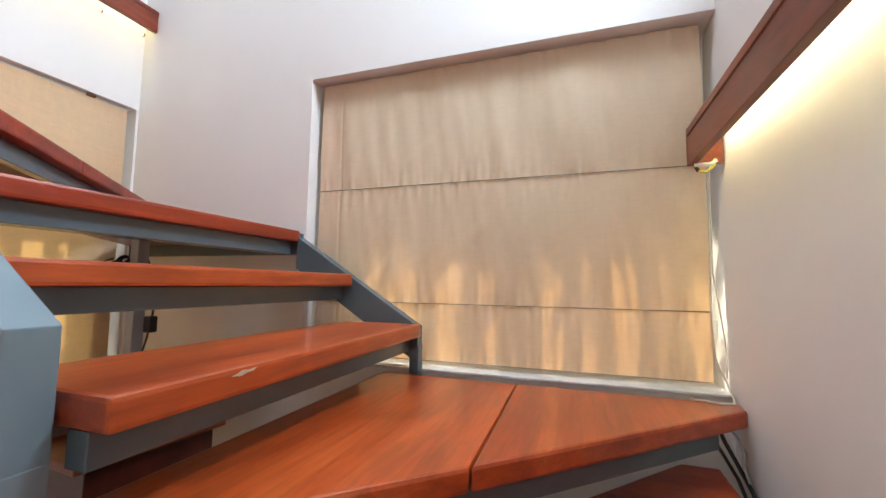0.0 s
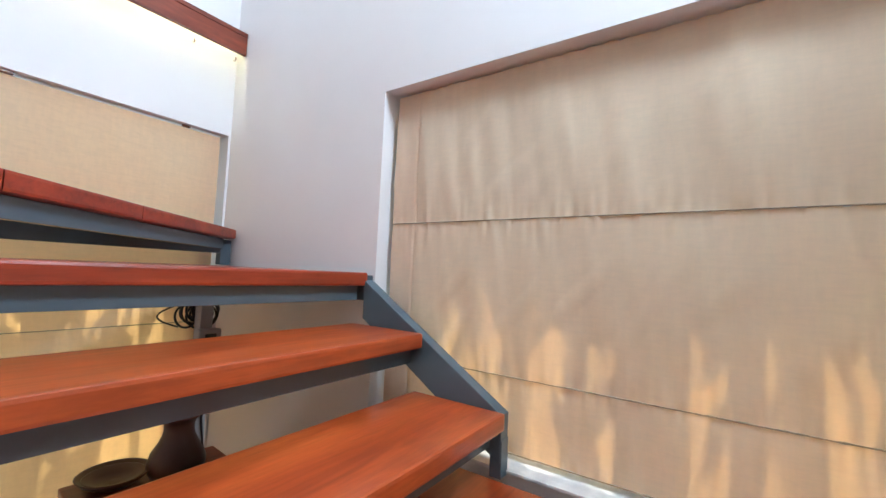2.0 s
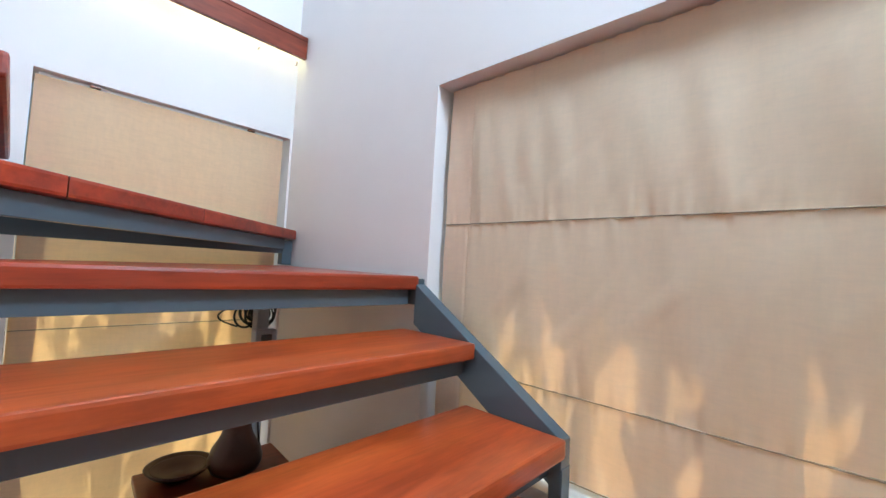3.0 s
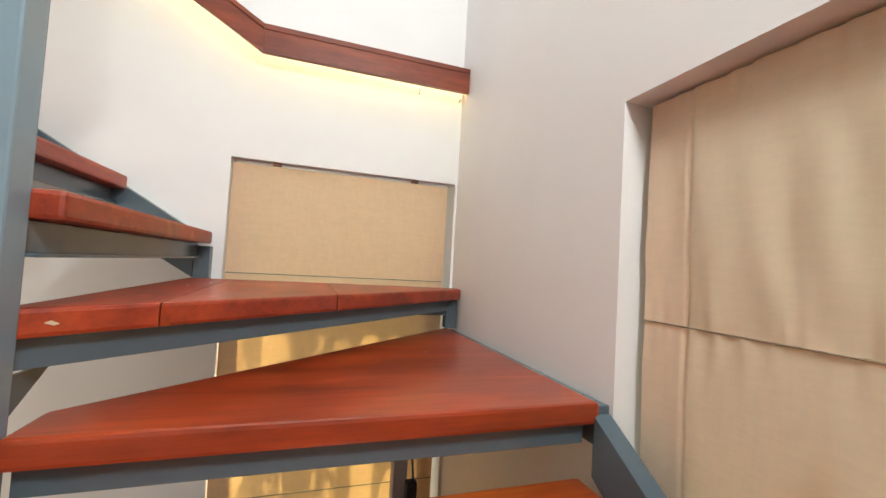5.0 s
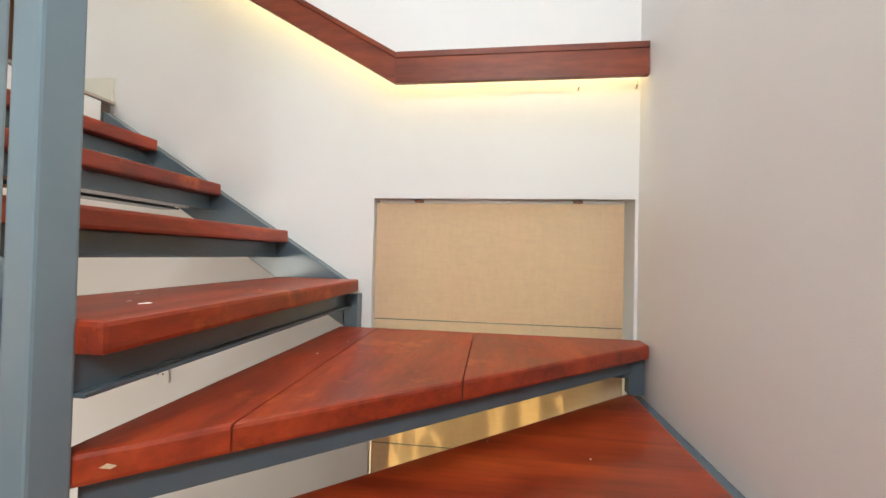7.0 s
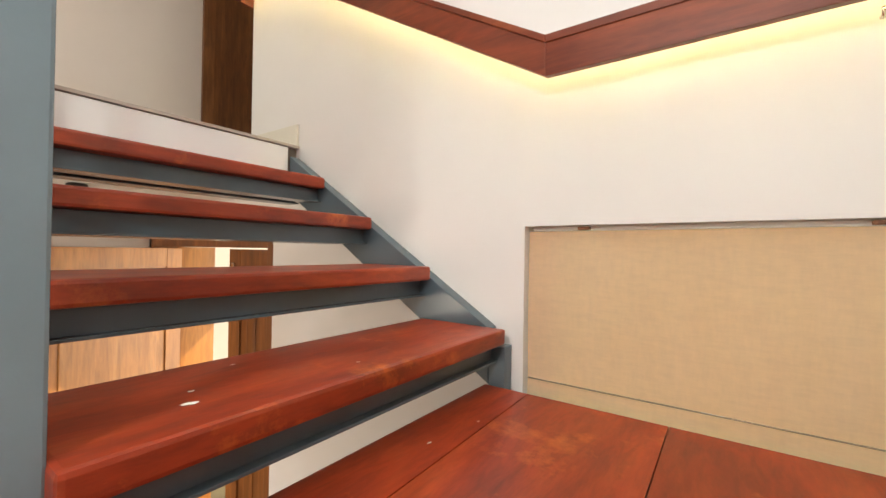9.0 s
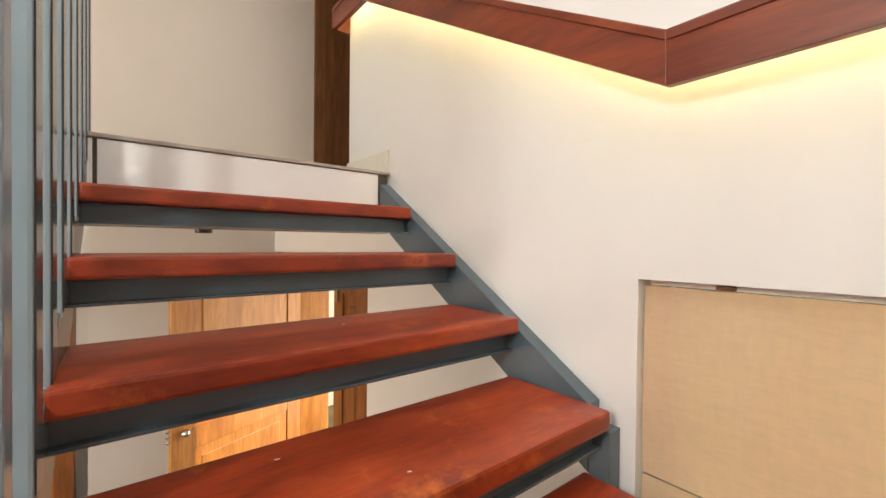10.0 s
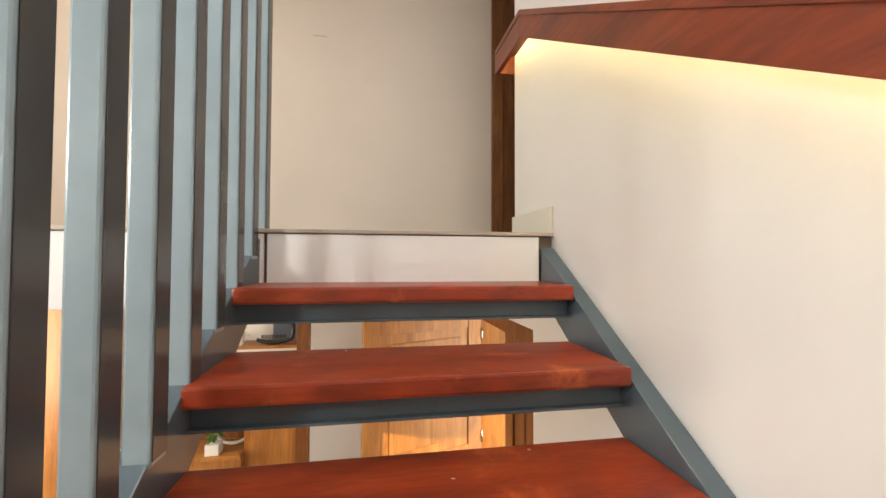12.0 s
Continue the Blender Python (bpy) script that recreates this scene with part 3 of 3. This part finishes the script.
for i in range(8):
    y = -1.262 - 0.154 * i
    zb = 0.995 + K * (-1.172 - y)
    part("baluster", box((GX0 - 0.003, y - 0.062, zb - 0.012), (GX1 - 0.016, y, zb + 1.35), 0.005), STEEL_BRIGHT, stair)
    # added sheet: the shade on the baluster's inner face as dark colour
    part("baluster_shade", box((GX0 - 0.0055, y - 0.058, zb), (GX0 - 0.0035, y - 0.006, zb + 1.345)), STEEL_SHADED, stair, "thin dark sheet for the baluster's shaded side")
rail_run = [(-1.10, 2.42), (-2.40, 2.42 + K * 1.30)]
part("top_rail", prism(rail_run + [(a, z + 0.05) for a, z in reversed(rail_run)], GX0, GX1 - 0.005, "x", 0.004), STEEL, stair)

# ---------------- wall handrails with hidden light strips ----------------


def handrail(label, wall_x, side, runs, bottom_h=0.122):
    """A trough of boards along the wall; runs: (along, top z) corners; side: +1 when the room lies at larger x."""
    h = thing("handrail", label, "handrail")
    x_face, x_in = wall_x + side * 0.105, wall_x + side * 0.083
    for (a0, z0), (a1, z1) in zip(runs, runs[1:]):
        def bar(xa, xb, t0, t1, bev):
            lo, hi = sorted((xa, xb))
            return prism([(a0, z0 + t0), (a1, z1 + t0), (a1, z1 + t1), (a0, z0 + t1)], lo, hi, "x", bev)
        part("front_board", bar(x_in, x_face, -bottom_h, -0.0235, 0.002), RAIL_Y, h)
        part("top_board", bar(wall_x + side * 0.002, x_face + side * 0.004, -0.024, 0.0, 0.003), RAIL_Y, h)
        part("light_strip", bar(wall_x + side * 0.060, wall_x + side * 0.074, -0.036, -0.0255, 0.0), LED, h, "warm white light strip")
    return h


hb = handrail("reddish wooden wall handrail with a warm light strip underneath", 0.0, 1, [(-0.004, 1.852), (-0.942, 1.852), (-2.385, 2.706), (-2.735, 2.706)])
part("end_board", box((0.003, -2.752, 2.586), (0.105, -2.736, 2.704), 0.002), RAIL_Y, hb)
for y in (-0.022, -0.235):
    part("bracket", tube([(0.03, y, 1.733), (0.03, y, 1.722), (0.022, y, 1.714), (0.014, y, 1.718)], 0.004, 8), CHROME, hb, "small chrome hook")
hr = handrail("reddish wooden wall handrail with light strip and loose wires", XR, -1, [(-0.03, 0.872), (-0.96, 0.872), (-2.2, 0.872 - 1.24 * 0.592)])
part("end_board", box((XR - 0.105, -0.0295, 0.752), (XR - 0.004, -0.012, 0.870), 0.002), RAIL_Y, hr)
# loose wires and a pin at the handrail's lower end
part("pin", tube([(2.690, -0.060, 0.742), (2.735, -0.064, 0.742), (2.752, -0.066, 0.752)], 0.006, 8), WHITE, hr, "white pin")
part("wire", tube([(2.748, -0.060, 0.758), (2.742, -0.065, 0.733), (2.722, -0.064, 0.716), (2.702, -0.058, 0.722)], 0.0045, 8), YELLOW, hr, "yellow wire end")
part("wire", tube([(2.702, -0.058, 0.722), (2.694, -0.052, 0.742), (2.700, -0.048, 0.765)], 0.006, 8), BLACK, hr, "taped black wire end")


# ---------------- doors ----------------
def panelled_leaf(parent, width, height, thick=0.04, mat=None):
    """A leaf along +x from its hinge, standing on z = 0, with two sunk panels on both faces."""
    mat = mat or HONEY
    st = 0.13
    rails = [(0.0, 0.22), (0.92, 1.06), (height - 0.14, height)]
    for x0, x1 in ((0.0, st), (width - st, width)):
        part("stile", box((x0, 0, 0), (x1, thick, height), 0.003), mat, parent)
    for z0, z1 in rails:
        part("rail", box((st + 0.001, 0.001, z0), (width - st - 0.001, thick - 0.001, z1), 0.003), mat, parent)
    for (_, z0), (z1, _) in zip(rails, rails[1:]):
        part("panel", box((st + 0.001, 0.012, z0 + 0.001), (width - st - 0.001, thick - 0.012, z1 - 0.001)), mat, parent)
        part("panel_field", box((st + 0.07, 0.006, z0 + 0.07), (width - st - 0.07, thick - 0.006, z1 - 0.07), 0.008), mat, parent)


DH = 1.205 - LOW
entrance = thing("door_1", "honey wooden entrance door standing open in a dark brown frame", "door", kind="structure")
for y0, y1 in ((-2.575, -2.502), (-4.198, -4.125)):
    part("door_frame", box((-0.20, y0, LOW), (-0.012, y1, 1.298), 0.004), BROWN, entrance)
part("door_frame", box((-0.20, -4.124, 1.212), (-0.012, -2.576, 1.298), 0.004), BROWN, entrance)
part("jamb_lining", box((-0.46, -4.16, LOW), (-0.172, -4.118, 1.21), 0.003), HONEY, entrance, "light wooden jamb lining")
leaf = new("open_leaf")
leaf.parent = entrance
leaf_dir = math.degrees(math.atan2(-3.716 + 4.105, 0.799 + 0.165))
leaf.matrix_world = pose(-0.165, -4.105, LOW + 0.008, 0, 0, leaf_dir)
panelled_leaf(leaf, 1.04, DH - 0.012)
part("door_knob", lathe([(0.006, -0.03), (0.022, -0.02), (0.027, 0.0), (0.022, 0.018), (0.008, 0.026)], (0, 0, 0), 20), CHROME, leaf, "round pale knob").matrix_local = pose(0.965, 0.066, 1.06, 90)
for k in range(4):
    part("lock_bolt", tube([(1.03, 0.02, 1.02 + 0.035 * k), (1.062, 0.02, 1.02 + 0.035 * k)], 0.010, 10), CHROME, leaf, "steel lock bolt")
for z in (0.3, 1.1, 1.95):
    part("hinge", tube([(-0.004, 0.044, z - 0.05), (-0.004, 0.044, z + 0.05)], 0.008, 8), CHROME, leaf, "steel hinge")
fixed = new("fixed_leaf")
fixed.parent = entrance
fixed.matrix_world = pose(-0.10, -2.580, LOW + 0.008, 0, 0, -90)
panelled_leaf(fixed, 0.50, DH - 0.012, 0.04, BROWN)
for z in (0.75, 1.95):
    part("bolt", box((0.42, 0.041, z), (0.45, 0.055, z + 0.12), 0.003), CHROME, fixed, "steel slide bolt")

landing_door = thing("door_2", "dark brown wooden door and frame at the landing's end", "door", kind="structure")
part("door_frame", box((-0.292, -3.90, TOP - 0.008), (-0.201, -3.815, TOP + 2.10), 0.004), BROWN, landing_door)
part("door_frame", box((-1.30, -3.90, TOP + 2.01), (-0.293, -3.815, TOP + 2.098), 0.004), BROWN, landing_door)
part("door_leaf", box((-1.299, -3.885, TOP - 0.006), (-0.294, -3.845, TOP + 2.008), 0.003), BROWN, landing_door, "dark brown figured wood")
part("door_frame", box((-1.39, -3.90, TOP - 0.008), (-1.301, -3.815, TOP + 2.10), 0.004), BROWN, landing_door)

# ---------------- under the stair ----------------
table = thing("side_table", "dark maroon wooden side table under the stair", "table")
part("tabletop", box((0.0, -0.47, -0.030), (0.53, 0.0, 0.0), 0.005), RAIL_Y, table)
part("apron", box((0.03, -0.43, -0.20), (0.50, -0.03, -0.031), 0.003), MAROON, table)
for x in (0.03, 0.46):
    for y in (-0.43, -0.07):
        part("leg", box((x, y, LOW + 0.165), (x + 0.04, y + 0.04, -0.201), 0.004), MAROON, table)
table.matrix_world = pose(0.528, -0.243, -0.165, 0, 0, -5)

vase = tagged(link_mesh("vase", lathe([(0.060, 0.0), (0.078, 0.006), (0.090, 0.030), (0.091, 0.048), (0.081, 0.082), (0.062, 0.112), (0.051, 0.136), (0.047, 0.156), (0.048, 0.176), (0.054, 0.190), (0.064, 0.198), (0.071, 0.206), (0.073, 0.212), (0.070, 0.217), (0.064, 0.214), (0.048, 0.196), (0.040, 0.17), (0.038, 0.14)], (0.662, -0.438, -0.165), 40), POTTERY), "dark brown glazed pottery vase on the side table", "vase")
bowl = thing("bowl", "dark brown glazed shallow bowl beside the vase", "bowl")
part("shell", lathe([(0.04, 0.0), (0.060, 0.008), (0.088, 0.026), (0.104, 0.044), (0.098, 0.044), (0.062, 0.020), (0.025, 0.010)], (0.598, -0.598, -0.165), 40), POTTERY, bowl)
part("inside", lathe([(0.02, 0.0125), (0.058, 0.0200), (0.086, 0.0365), (0.083, 0.0372), (0.056, 0.0217), (0.02, 0.0140)], (0.598, -0.598, -0.165), 40), POTTERY, bowl, "dark glazed inside")

part("support_post", box((0.635, -0.405, LOW), (0.680, -0.360, 0.525), 0.003), STEEL_LIGHT, stair, "light grey steel post under the winder")
adapter = thing("power_adapter", "grey plastic power adapter fixed to the post", "adapter")
part("housing", box((0.682, -0.425, 0.275), (0.722, -0.345, 0.345), 0.008), STEEL_LIGHT, adapter)
part("socket_face", box((0.7225, -0.405, 0.292), (0.726, -0.365, 0.328), 0.002), STEEL, adapter)
coil = thing("cable_coil", "loose coil of black cable hung on the steel post", "cable")
for k in range(10):
    r = random.uniform(0.028, 0.052)
    cy, cz, ph = -0.385 + random.uniform(-0.05, 0.035), 0.385 + random.uniform(-0.02, 0.02), random.random() * 6
    part("loop", tube([(0.612 + 0.014 * math.sin(a + ph), cy + r * math.cos(a), cz + r * math.sin(a)) for a in [2 * math.pi * j / 28 for j in range(29)]], 0.0042, 6), BLACK, coil)
part("loop", tube([(0.612, -0.45 - 0.07 * math.sin(math.pi * j / 14), 0.43 - 0.006 * j) for j in range(15)], 0.003, 6), BLACK, coil)
part("tail", tube([(0.70, -0.36, 0.34), (0.71, -0.35, 0.22), (0.70, -0.36, 0.12), (0.69, -0.38, 0.02), (0.70, -0.37, -0.10)], 0.004, 6), BLACK, coil)
part("plug", box((0.690, -0.372, 0.14), (0.725, -0.338, 0.205), 0.006), BLACK, coil, "black plug")

socket = thing("wall_socket", "white wall plate with a switch and a three-pin socket", "socket")
part("plate", box((0.001, -2.185, 0.474), (0.011, -1.955, 0.570), 0.004), WHITE, socket)
part("rocker", box((0.0112, -2.150, 0.490), (0.016, -2.108, 0.555), 0.002), WHITE, socket)
part("blank", box((0.0112, -2.100, 0.490), (0.014, -2.035, 0.555), 0.002), WHITE, socket)
for dy, dz in ((-0.012, 0.512), (0.012, 0.512), (0.0, 0.538)):
    part("pin_hole", tube([(0.0105, -1.995 + dy, dz), (0.0120, -1.995 + dy, dz)], 0.0045, 10), BLACK, socket)

plate = tagged(link_mesh("cover_plate", box((1.075, -3.8295, 3.285), (1.175, -3.822, 3.325), 0.003), CREAM), "small cream blanking plate on the landing wall", "cover plate")

lamp = thing("ceiling_light", "black cylindrical ceiling spotlight in the lower hall", "ceiling light")
part("body", lathe([(0.036, 0.0), (0.040, 0.004), (0.040, 0.072), (0.036, 0.076)], (0.70, -2.99, 1.423), 28), BLACK, lamp)
part("lens", lathe([(0.028, -0.001), (0.030, 0.001)], (0.70, -2.99, 1.4225), 24), FASCIA, lamp)

# ---------------- lower room beyond the hall ----------------
console = thing("console_unit", "honey wooden console with side panel and open niche", "cabinet")
part("side_panel", box((1.345, -5.20, LOW), (1.465, -4.96, 1.36), 0.003), BROWN, console, "darker upright board")
part("front_panel", box((1.47, -5.05, LOW), (1.955, -5.01, 0.42), 0.003), HONEY, console)
part("worktop", box((1.958, -5.30, -0.285), (3.10, -4.90, -0.245), 0.004), HONEY, console)
part("niche_top", box((1.958, -5.30, 0.07), (2.95, -4.97, 0.11), 0.003), HONEY, console)
part("niche_back", box((1.958, -5.32, -0.244), (2.95, -5.30, 0.069)), BROWN, console)
part("shelf", box((1.47, -5.30, 0.735), (2.30, -4.99, 0.765), 0.003), HONEY, console)
part("base", box((1.96, -5.28, LOW), (3.05, -4.95, -0.287), 0.004), HONEY, console)

panel = thing("wall_panel", "plain blue-grey wall panel with white edge above the console", "panel")
part("edge_board", box((1.770, -5.345, 0.77), (1.885, -5.322, 1.38), 0.002), WHITE, panel)
part("panel", box((1.468, -5.345, 0.77), (1.768, -5.325, 1.38), 0.002), MIRROR, panel)

boat = bmesh.new()
hull = [(1.54 + 0.016 * k, 0.768 + 0.030 * (abs(k - 10) / 10) ** 2) for k in range(21)]
tube([(x, -5.05, z + 0.018) for x, z in hull], 0.020, 8, boat)
for k in range(3, 18):
    tube([(1.54 + 0.016 * k, -5.05, 0.775), (1.54 + 0.016 * k, -5.05, 0.862)], 0.0060, 6, boat)
tube([(1.54, -5.05, 0.808), (1.520, -5.05, 0.85), (1.512, -5.05, 0.90), (1.520, -5.05, 0.970)], 0.019, 8, boat)
tagged(link_mesh("boat_ornament", boat, BLACK), "black carved boat ornament with upright pegs", "ornament")


def potted_plant(label, at, pot_h, pot_r, height, leaves, seed, droop=0.0):
    rng = random.Random(seed)
    p = thing("potted_plant", label, "plant")
    x, y, z = at
    part("pot", prism([(x - pot_r, y - pot_r), (x + pot_r, y - pot_r), (x + pot_r, y + pot_r), (x - pot_r, y + pot_r)], z, z + pot_h, "z", 0.006), WHITE, p, "white square pot")
    stems, blades = bmesh.new(), bmesh.new()
    for k in range(leaves):
        a, r = rng.uniform(0, 6.28), rng.uniform(0.02, height * 0.55)
        top = Vector((x + r * math.cos(a), y + r * math.sin(a), z + pot_h + rng.uniform(0.25, 1.0) * height - droop * r * 3))
        root = Vector((x, y, z + pot_h - 0.005))
        tube([root, root.lerp(top, 0.5) + Vector((0, 0, 0.02)), top], 0.0018, 5, stems)
        u = Vector((math.cos(a), math.sin(a), rng.uniform(-0.5, 0.5))).normalized()
        w = Vector((-u.y, u.x, rng.uniform(-0.4, 0.4))).normalized()
        L, W = rng.uniform(0.04, 0.06), rng.uniform(0.016, 0.024)
        vs = [blades.verts.new(top + u * (L * s) + w * (W * t) + Vector((0, 0, -0.012 * s * s))) for s, t in ((0, 0), (0.35, 1), (0.75, 0.7), (1.1, 0), (0.75, -0.7), (0.35, -1))]
        blades.faces.new(vs)
    part("stems", stems, LEAF, p)
    part("leaves", blades, LEAF, p)
    return p


potted_plant("small leafy plant in a white square pot on the console", (2.215, -4.985, -0.244), 0.10, 0.062, 0.17, 34, 4)
potted_plant("trailing green plant in a white pot on the shelf", (2.05, -5.08, 0.766), 0.10, 0.055, 0.16, 30, 9, 0.25)
ring = tagged(link_mesh("ring_ornament", tube([(2.10 + 0.16 * math.cos(a), -5.16, -0.095 + 0.135 * math.sin(a)) for a in [2 * math.pi * k / 40 for k in range(41)]], 0.016, 10), WHITE), "white ring ornament standing in the niche", "ornament")
wardrobe = thing("wardrobe", "honey wooden wardrobe against the far wall", "wardrobe")
part("body", box((3.25, -5.33, LOW), (4.45, -4.85, 1.20), 0.004), HONEY, wardrobe)
for x0 in (3.26, 3.86):
    d = part("door", box((x0, -4.849, LOW + 0.06), (x0 + 0.58, -4.828, 1.19), 0.004), HONEY, wardrobe)
    part("handle", tube([(x0 + 0.29, -4.815, 0.0), (x0 + 0.29, -4.808, 0.06), (x0 + 0.29, -4.815, 0.12)], 0.006, 8), CHROME, d)

# ---------------- small things on and beside the stair ----------------
cord = thing("blind_cord", "cream pull cord hanging at the blind's edge onto the tread", "cord")
part("cord", tube([(2.757, 0.060, 1.25), (2.750, 0.058, 0.9), (2.753, 0.056, 0.5), (2.748, 0.050, 0.25), (2.752, 0.040, 0.12), (2.768, 0.0, 0.055), (2.772, -0.050, 0.010), (2.765, -0.078, 0.004), (2.74, -0.086, 0.004), (2.71, -0.080, 0.004), (2.68, -0.068, 0.004), (2.655, -0.056, 0.004)], 0.0028, 6), PALE_CORD, cord)
part("cord", tube([(2.762, 0.058, 0.9), (2.758, 0.052, 0.40), (2.774, 0.030, 0.22), (2.778, 0.012, 0.12), (2.772, 0.004, 0.06)], 0.0024, 6), PALE_CORD, cord)
stub = thing("cable_stub", "black cable ends and plaster in the wall corner below the tread", "cable")
part("cable", tube([(2.73, -0.030, -0.075), (2.745, -0.05, -0.12), (2.765, -0.09, -0.17), (2.776, -0.15, -0.21), (2.778, -0.24, -0.25)], 0.006, 8), BLACK, stub)
part("cable", tube([(2.70, -0.035, -0.085), (2.735, -0.06, -0.15), (2.758, -0.10, -0.20), (2.770, -0.18, -0.27)], 0.005, 8), BLACK, stub)
part("cable", tube([(2.74, -0.06, -0.055), (2.762, -0.10, -0.085), (2.770, -0.12, -0.12), (2.764, -0.13, -0.15), (2.772, -0.15, -0.19)], 0.004, 8), STEEL_LIGHT, stub, "pale grey cable")
part("plaster_patch", prism([(-0.126, -0.040), (-0.118, -0.012), (-0.098, 0.002), (-0.090, -0.020), (-0.104, -0.046)], 2.7825, 2.7848, "x"), PLASTER, stub, "crumbling white plaster")


def crumb(at, r, seed, mat, flat=0.35):
    rng = random.Random(seed)
    bm = bmesh.new()
    bmesh.ops.create_icosphere(bm, subdivisions=1, radius=1.0)
    for v in bm.verts:
        k = r * rng.uniform(0.7, 1.2)
        v.co = Vector((at[0] + v.co.x * k * 1.9 + v.co.y * k * 0.4, at[1] + v.co.y * k * 0.8 - v.co.x * k * 0.5, at[2] + max(0, v.co.z) * k * flat))
    return bm


for k, (x, y, z, r) in enumerate(((0.950, -1.185, 0.9605, 0.008), (0.925, -1.245, 0.9605, 0.003), (0.62, -1.16, 0.9605, 0.003), (0.50, -1.05, 0.7685, 0.004), (0.33, -1.02, 0.7685, 0.003), (0.80, -1.35, 0.9605, 0.003), (0.60, -0.30, 0.5765, 0.003), (0.55, -0.55, 0.5765, 0.002), (0.55, -1.60, 1.1525, 0.003), (0.34, -1.70, 1.1525, 0.003), (0.80, -2.0, 1.3445, 0.003))):
    tagged(link_mesh("plaster_crumb", crumb((x, y, z), r, k, PLASTER), PLASTER), "small white plaster crumb lying on a wooden tread", "crumb", group="plaster crumbs on the treads")


def chip(name, pts, axis, lo, hi):
    return tagged(link_mesh(name, prism(pts, lo, hi, axis), CHIP), "pale chip of bare wood in a tread's front edge", "chip", group="chips in the tread edges")


chip("wood_chip", [(-0.955, 0.179), (-0.940, 0.182), (-0.930, 0.186), (-0.912, 0.184), (-0.897, 0.186), (-0.903, 0.181), (-0.918, 0.180), (-0.936, 0.176), (-0.945, 0.178)], "x", 1.7465, 1.7495)
cx, cy = on4(-1.098)
tagged(link_mesh("wood_chip", prism([(-0.010, -0.002), (-0.003, -0.005), (0.010, 0.0), (0.001, 0.004)], -0.0015, 0.0015, "y"), CHIP), "pale chip of bare wood in a tread's front edge", "chip", group="chips in the tread edges").matrix_world = pose(cx, cy, Z4 - 0.026, 0, 0, math.degrees(math.atan2(w1.y - w0.y, w1.x - w0.x)))

# ---------------- unseen bamboo, put outside to dapple the blinds ---------


def bamboo(name, label, ends, stems, leaves, seed, leaf_low, leaf_high):
    """A row of stems between two ground points, leafy above leaf_low, nearly bare below."""
    rng = random.Random(seed)
    b = thing(name, label, "bamboo", kind="stuff")
    st, lf = bmesh.new(), bmesh.new()
    (xa, ya), (xb, yb) = ends
    for n in range(stems):
        f = (n + rng.random()) / stems
        x, y = xa + (xb - xa) * f + rng.uniform(-0.1, 0.1), ya + (yb - ya) * f + rng.uniform(-0.1, 0.1)
        tip = Vector((x + rng.uniform(-0.15, 0.15), y + rng.uniform(-0.15, 0.15), leaf_high + 0.3))
        root = Vector((x, y, LOW - 0.25))
        tube([root, root.lerp(tip, 0.5), tip], rng.uniform(0.010, 0.026), 6, st)
        for k in range(leaves):
            low = k < 5
            h = rng.uniform(leaf_low - 0.7, leaf_low) if low else rng.uniform(leaf_low + 0.1, leaf_high)
            p = Vector((x + rng.gauss(0, 0.09), y + rng.gauss(0, 0.06), h))
            a = rng.uniform(0, 6.28)
            u = Vector((math.cos(a) * 0.25, math.sin(a) * 0.25, -1)).normalized()
            w = u.cross(Vector((math.sin(a), -math.cos(a), rng.uniform(-0.3, 0.3)))).normalized()
            L, W = rng.uniform(0.14, 0.28), rng.uniform(0.018, 0.034)
            lf.faces.new([lf.verts.new(p + u * (L * s) + w * (W * t)) for s, t in ((0, 0), (0.3, 1), (1, 0), (0.3, -1))])
    part("stems", st, LEAF, b)
    part("leaves", lf, LEAF, b)
    return b


bamboo("bamboo_hedge", "unseen dense bamboo hedge added to dapple the wide window", ((0.25, 0.80), (2.30, 0.80)), 17, 210, 5, 1.24, 2.5)
bamboo("bamboo_hedge", "unseen bamboo clump added to dapple the tall window", ((-1.2, 0.05), (-1.2, 0.62)), 4, 40, 6, 0.45, 1.7)
bamboo("bamboo_hedge", "unseen tall bare-stemmed bamboo added to dapple the tall window", ((-1.2, 0.70), (-1.2, 1.2)), 2, 60, 8, 1.65, 2.8)
